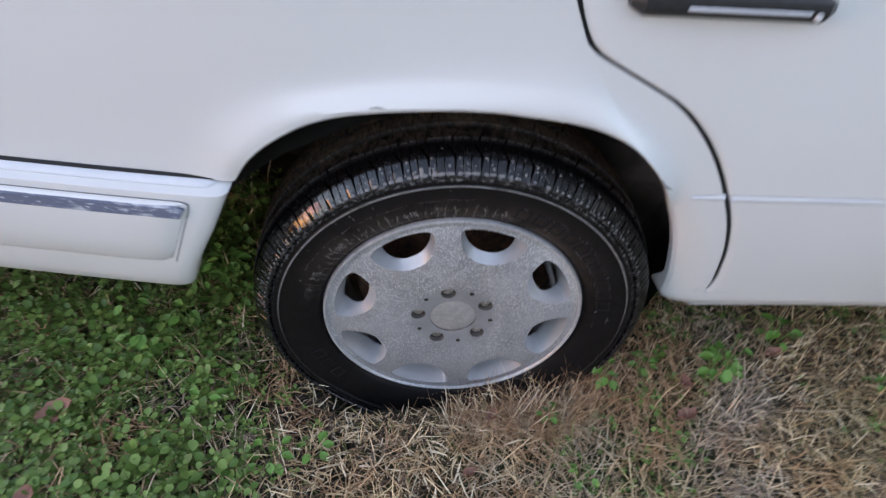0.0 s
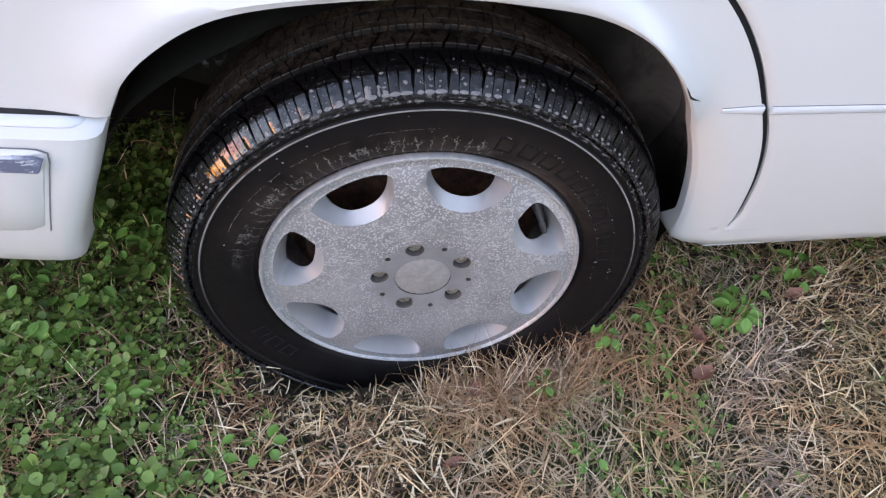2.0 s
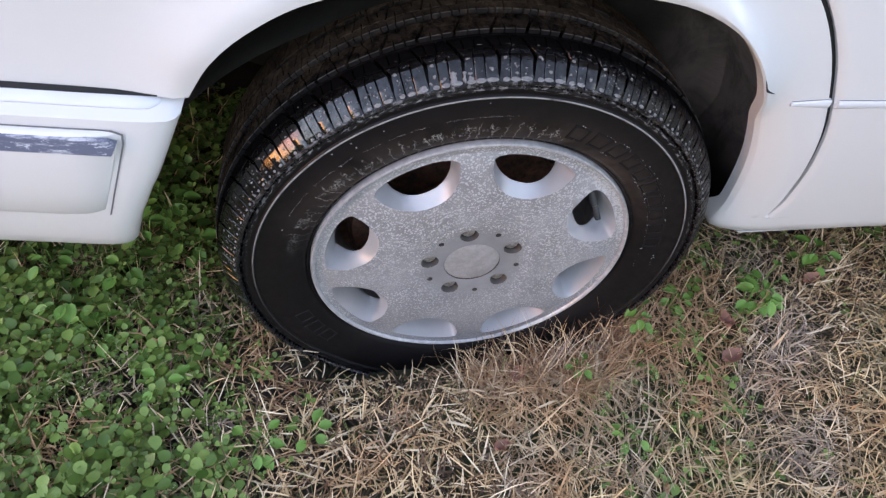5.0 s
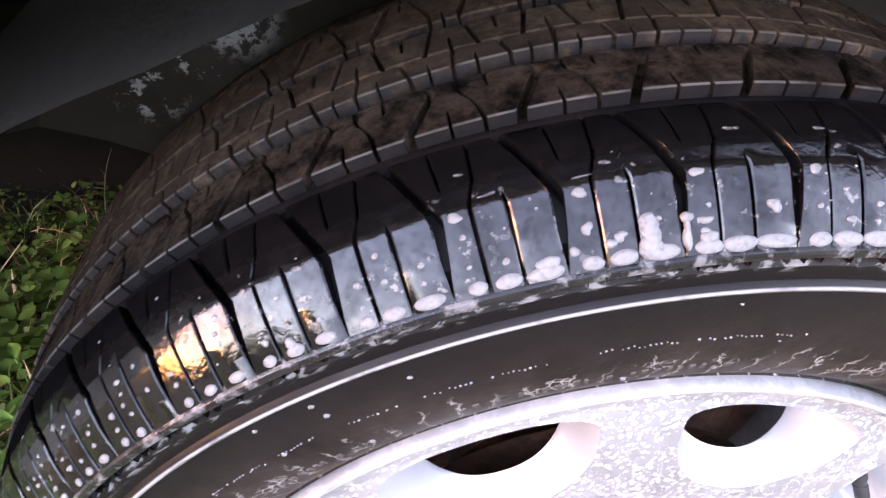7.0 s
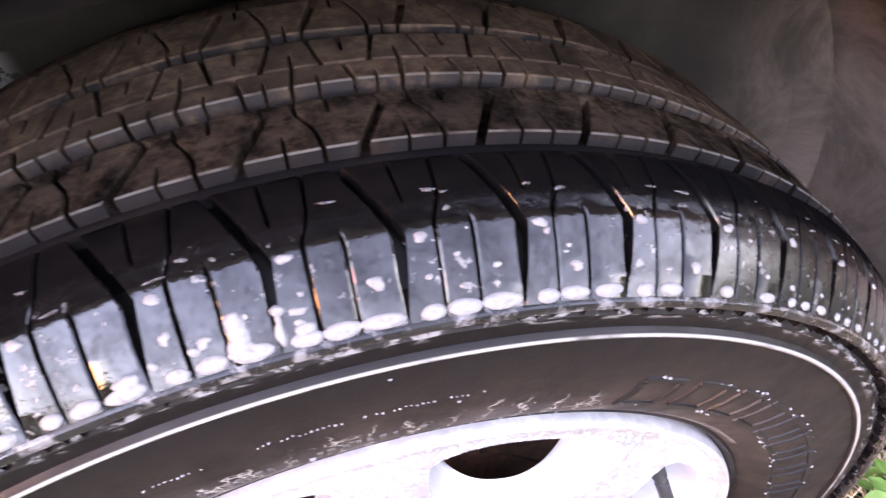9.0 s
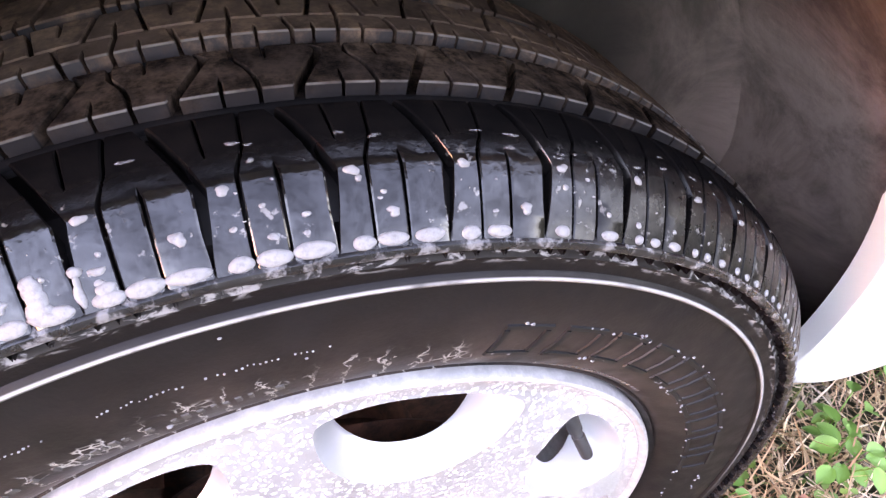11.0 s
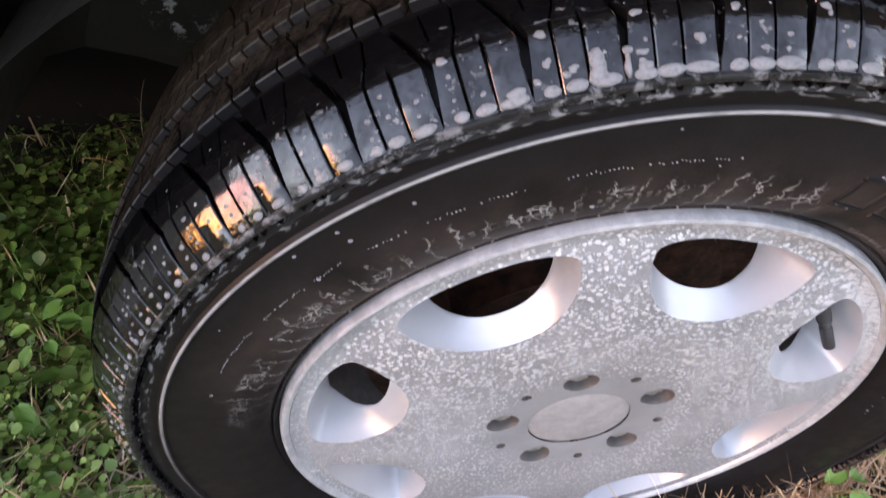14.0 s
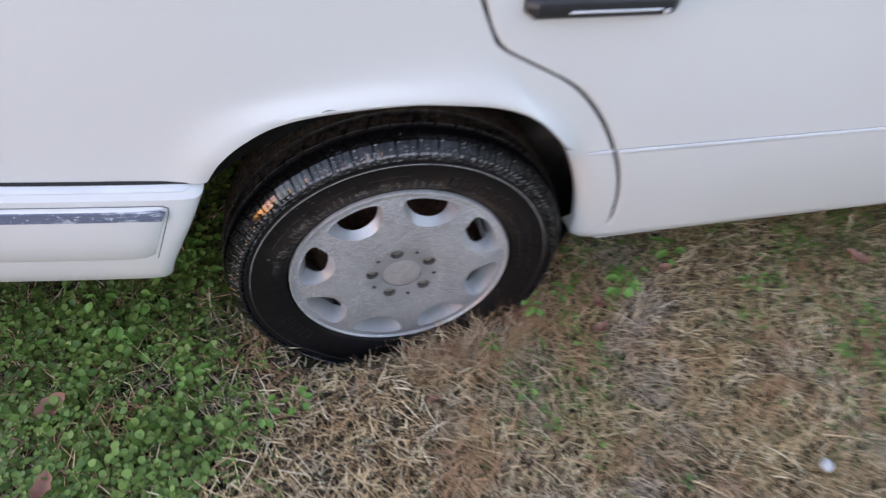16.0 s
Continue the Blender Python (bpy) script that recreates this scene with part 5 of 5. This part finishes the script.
def dry_grass():
    n = 50000
    x, y = scatter(n, *FIELD, lambda a, b: (1 - 0.55 * greenness(a, b)) * np.where(b > 0.25, np.where(a < 0, 0.12, 0.35), 1.0))
    n = len(x)
    low = clear_of_rim(x, y, 0)
    length = rng.gamma(5, 0.0070, n).clip(0.015, 0.08) * (0.4 + 0.6 * low)
    # matted in drifts that share a heading
    drift = 2.2 * np.sin(3.7 * x + 1.3) + 2.6 * np.cos(4.9 * y - 2.1 * x)
    heading = drift + rng.normal(0, 1.5, n)
    rise = rng.normal(0.42, 0.38, n).clip(-0.1, 1.45) * low
    z = ground_height(x, y) + rng.uniform(0.0, 0.030, n) * low
    v, f = blades(x, y, z, length, rng.uniform(0.0012, 0.0026, n) * rng.choice([0.8, 1.0, 1.4], n), heading, rise, rng.normal(0.12, 0.22, n), rng.normal(0, 0.16, n))
    # a loose upper layer of pale stems
    m = 15000
    x2, y2 = scatter(m, *FIELD, lambda a, b: (1 - 0.6 * greenness(a, b)) * np.where(b > 0.2, 0.15, 1.0))
    m = len(x2)
    low2 = clear_of_rim(x2, y2, 0)
    v2, f2 = blades(x2, y2, ground_height(x2, y2) + rng.uniform(0.022, 0.046, m) * low2, rng.gamma(6, 0.0066, m).clip(0.02, 0.085) * (0.4 + 0.6 * low2), rng.uniform(0.0011, 0.0022, m), rng.uniform(0, 6.28, m), rng.normal(0.15, 0.3, m) * low2, rng.normal(0.1, 0.15, m), rng.normal(0, 0.1, m))
    f2 = f2 + len(v)
    v, f = np.concatenate([v, v2]), np.concatenate([f, f2])
    strip_mesh("dry_grass", v, f, STRAW, "matted straw-coloured dry grass of a lawn", "dry grass")


def green_grass():
    n = 15000
    x, y = scatter(n, *FIELD, lambda a, b: 0.10 + 0.6 * greenness(a, b))
    n = len(x)
    low = clear_of_rim(x, y, 0)
    z = ground_height(x, y)
    v, f = blades(x, y, z, rng.gamma(6, 0.0085, n).clip(0.02, 0.10) * low, rng.uniform(0.0010, 0.0024, n), rng.uniform(0, 6.28, n), rng.normal(0.95, 0.3, n).clip(0.2, 1.5), rng.normal(0.25, 0.15, n), rng.normal(0, 0.15, n))
    strip_mesh("green_grass", v, f, GRASS, "short green grass among the straw", "grass")


def leaflets(x, y, z, size, heading, tilt, count=3, long=1.0, spread=2.094):
    """Leaves of several rounded leaflets round a stalk's top, each a folded fan."""
    outline = np.array([[0.0, 0.0], [0.30, 0.30], [0.62, 0.44], [0.92, 0.30], [1.0, 0.02], [0.92, -0.28], [0.62, -0.44], [0.30, -0.30]])
    V, F, at = [], [], 0
    n = len(x)
    for c in range(count):
        h = heading + (c - (count - 1) / 2) * spread + rng.normal(0, 0.15, n)
        t = tilt + rng.normal(0, 0.2, n)
        u, w = outline[:, 0] * long + 0.08, outline[:, 1]
        lift = 0.18 * np.abs(outline[:, 1]) - 0.10 * outline[:, 0] ** 2
        ax = np.stack([np.cos(h) * np.cos(t), np.sin(h) * np.cos(t), np.sin(t)], 1)
        ay = np.stack([-np.sin(h), np.cos(h), rng.normal(0, 0.15, n)], 1)
        az = np.cross(ax, ay)
        p = np.stack([x, y, z], 1)[:, None, :] + size[:, None, None] * (ax[:, None] * u[None, :, None] + ay[:, None] * w[None, :, None] + az[:, None] * lift[None, :, None])
        V.append(p.reshape(-1, 3))
        b = (at + np.arange(n) * 8)[:, None]
        F.append((b + np.array([[0, 1, 2, 3, 0, 3, 4, 4, 0, 4, 5, 5, 0, 5, 6, 7]])).reshape(-1, 4))
        at += n * 8
    v, f = np.concatenate(V), np.concatenate(F)
    # the doubled corners become triangles
    return v, np.concatenate([f[:, [0, 1, 2]], f[:, [0, 2, 3]]])


def drop_flat(f):
    ok = (f[:, 0] != f[:, 1]) & (f[:, 1] != f[:, 2]) & (f[:, 0] != f[:, 2])
    return f[ok]


def clover():
    n = 22000
    x, y = scatter(n, -1.35, 1.75, -0.55, 0.85, lambda a, b: greenness(a, b) ** 1.4)
    n = len(x)
    low = clear_of_rim(x, y, 0)
    z = ground_height(x, y) + rng.uniform(0.008, 0.062, n) * low
    broad = 1 + 0.6 * np.interp(x, [-0.42, -0.30], [1, 0])
    v, f = leaflets(x, y, z, (rng.gamma(5, 0.0012, n) * (0.55 + 0.9 * patches(x, y, 26, 5)) * broad).clip(0.0025, 0.018), rng.uniform(0, 6.28, n), rng.normal(0.1, 0.35, n))
    strip_mesh("clover", v, drop_flat(f), CLOVER, "low green clover covering the lawn beside the tail", "clover")


def weed(x, y, leaves, size, tall):
    """One broad-leaved weed: stalks and oval leaves that spread from its root."""
    r = random.Random(int(x * 1000) * 7 + int(y * 1000))
    z = float(ground_height(x, y))
    root = tagged(new("weed"), "small broad-leaved green weed in dry grass", "weed", group="weeds in the lawn")
    root.matrix_basis = pose(x, y, z)
    for k in range(leaves):
        h = 6.283 * k / leaves + r.uniform(-0.3, 0.3)
        reach, up, big = r.uniform(0.25, 1.0) * size * 1.3, tall * r.uniform(0.55, 1.0), size * r.uniform(0.7, 1.15)
        tip = Vector((math.cos(h) * reach, math.sin(h) * reach, up))
        sv, sf = tube((0, 0, 0), tip, ((0, 0.0011), (1, 0.0007)), 6)
        verts, faces = [], []
        t = r.uniform(-0.35, 0.15)
        along, across = Vector((math.cos(h) * math.cos(t), math.sin(h) * math.cos(t), math.sin(t))), Vector((-math.sin(h), math.cos(h), r.uniform(-0.2, 0.2)))
        up_way = along.cross(across)
        steps = 7
        for i in range(steps):
            s = i / (steps - 1)
            w = 0.38 * big * math.sin(math.pi * min(0.97, 0.06 + s * 0.94)) ** 0.7
            bow = -0.25 * big * s * s
            for q in (-1, -0.5, 0, 0.5, 1):
                verts.append(tip + along * big * s + across * w * q + up_way * (bow + 0.12 * big * abs(q) ** 1.5))
        faces = [(i * 5 + j, i * 5 + j + 1, i * 5 + j + 6, i * 5 + j + 5) for i in range(steps - 1) for j in range(4)]
        leaf = solid("leaf", verts, faces, WEED, root)
        solid("stalk", sv, sf, WEED, leaf)


def fallen_leaf(x, y, size, heading, curl):
    """A dry reddish leaf with a curled rim and a short stalk."""
    r = random.Random(int(size * 1e5) + int(x * 100))
    z = float(ground_height(x, y)) + (0.058 if size > 0.045 else 0.040)
    verts, faces, steps = [], [], 11
    for i in range(steps):
        s = i / (steps - 1)
        w = 0.31 * size * math.sin(math.pi * min(0.985, 0.03 + 0.96 * s)) ** 0.6 * (1 + 0.12 * math.sin(17 * s + x * 9))
        for q in (-1, -0.6, -0.2, 0.2, 0.6, 1):
            verts.append((size * (s - 0.5), w * q, curl * size * (abs(q) ** 2 * 0.5 + (s - 0.5) ** 2 * 1.2) + 0.0012 * math.sin(23 * s + 5 * q)))
    faces = [(i * 6 + j, i * 6 + j + 1, i * 6 + j + 7, i * 6 + j + 6) for i in range(steps - 1) for j in range(5)]
    v2 = [(a, b, c - 0.0007) for a, b, c in verts]
    m = len(verts)
    faces += [tuple(k + m for k in f[::-1]) for f in faces]
    ob = solid("fallen_leaf", verts + v2, faces, DEAD, None)
    tagged(ob, "curled reddish-brown fallen leaf lying on the grass", "leaf", group="fallen leaves")
    ob.matrix_basis = pose(x, y, z, r.uniform(-15, 15), r.uniform(-15, 15), heading)
    sv, sf = tube((-size * 0.5, 0, 0), (-size * 0.78, 0.004, 0.003), ((0, 0.0012), (1, 0.0006)), 6)
    solid("leaf_stalk", sv, sf, DEAD, ob)


def pebble(x, y, size):
    r = random.Random(3)
    rows = []
    for i in range(1, 8):
        b = math.pi * i / 8
        rows.append([(size * math.sin(b) * math.cos(6.283 * k / 14) * (1 + 0.1 * math.sin(k * 1.7)), size * 0.8 * math.sin(b) * math.sin(6.283 * k / 14) * (1 + 0.08 * math.cos(k * 2.3)), size * 0.55 * math.cos(b)) for k in range(14)])
    v, f = capped(rows)
    ob = solid("pebble", v, [q[::-1] for q in f], STONE)
    ob.matrix_basis = pose(x, y, float(ground_height(x, y)) + 0.045, 8, 5, 30)
    tagged(ob, "small pale grey stone lying in dry grass", "stone")


def wheel_fringe():
    """Dry blades that lean on the tyre's foot, thicker towards the front."""
    n = 1500
    x = rng.uniform(-0.13, 0.30, n)
    y = rng.uniform(-0.115, -0.030, n) + np.clip(x - 0.2, 0, 1) * rng.uniform(0, 1.2, n)
    keep = rng.uniform(0, 1, n) < np.interp(x, [-0.13, -0.02, 0.04, 0.3], [0.03, 0.10, 0.8, 0.8])
    x, y = x[keep], y[keep]
    n = len(x)
    tall = np.interp(x, [-0.13, -0.05, 0.03, 0.11, 0.19, 0.3], [0.4, 0.5, 0.8, 1.1, 1.15, 1.0])
    v, f = blades(x, y, ground_height(x, y), rng.uniform(0.05, 0.13, n) * tall, rng.uniform(0.0014, 0.0027, n), rng.uniform(0, 6.28, n), rng.normal(0.95, 0.3, n).clip(0.2, 1.5), rng.normal(0.35, 0.25, n), rng.normal(0, 0.4, n), 5)
    strip_mesh("grass_fringe", v, f, STRAW, "dry grass leaning against the tyre's foot", "dry grass")


def tall_tuft():
    """A few long dry stems that hang behind the tyre."""
    n = 70
    x, y = rng.normal(-0.415, 0.03, n), rng.normal(0.48, 0.025, n)
    z = ground_height(x, y)
    v, f = blades(x, y, z, rng.uniform(0.06, 0.17, n), rng.uniform(0.0014, 0.0028, n), rng.uniform(0, 6.28, n), rng.normal(1.3, 0.25, n), rng.normal(0.42, 0.25, n), rng.normal(0, 0.5, n), 9)
    strip_mesh("tall_dry_grass", v, f, STRAW, "long dry grass stems under the car", "dry grass")


dry_grass()
wheel_fringe()
tall_tuft()
green_grass()
clover()
for x, y, leaves, size, tall in ((0.275, -0.012, 11, 0.019, 0.055), (0.497, 0.012, 13, 0.024, 0.060), (0.525, 0.045, 7, 0.026, 0.055), (-0.466, 0.205, 8, 0.022, 0.062), (-0.498, 0.030, 9, 0.021, 0.055), (-0.285, -0.150, 8, 0.020, 0.045), (-0.40, -0.06, 8, 0.018, 0.05), (-0.215, -0.135, 6, 0.018, 0.04), (0.17, -0.085, 6, 0.016, 0.04), (0.36, 0.02, 7, 0.017, 0.05), (0.21, -0.19, 6, 0.015, 0.04), (0.64, 0.09, 9, 0.022, 0.06), (0.80, -0.02, 8, 0.02, 0.05), (-0.70, 0.05, 9, 0.02, 0.05), (-0.58, 0.15, 9, 0.02, 0.06), (-0.43, 0.25, 10, 0.026, 0.055), (-0.475, 0.13, 11, 0.027, 0.05), (-0.51, 0.28, 10, 0.028, 0.055), (-0.395, 0.17, 10, 0.025, 0.05), (-0.54, 0.08, 10, 0.026, 0.05), (-0.44, 0.02, 9, 0.024, 0.045)):
    weed(x, y, leaves, size * 0.95, tall * 1.25)
for x, y, size, heading, curl in ((-0.636, -0.075, 0.058, 30, 0.25), (1.102, 0.002, 0.06, 140, 0.3), (0.071, -0.091, 0.026, 60, 0.4), (0.026, -0.191, 0.024, 200, 0.4), (0.616, 0.047, 0.034, 10, 0.45), (-0.622, -0.229, 0.05, 80, 0.3), (0.969, -0.226, 0.03, 250, 0.4)):
    fallen_leaf(x, y, size, heading, curl)
fallen_leaf(0.423, -0.024, 0.030, 105, 0.7)
fallen_leaf(0.407, -0.087, 0.040, 20, 0.3)
pebble(0.704, -0.44, 0.014)
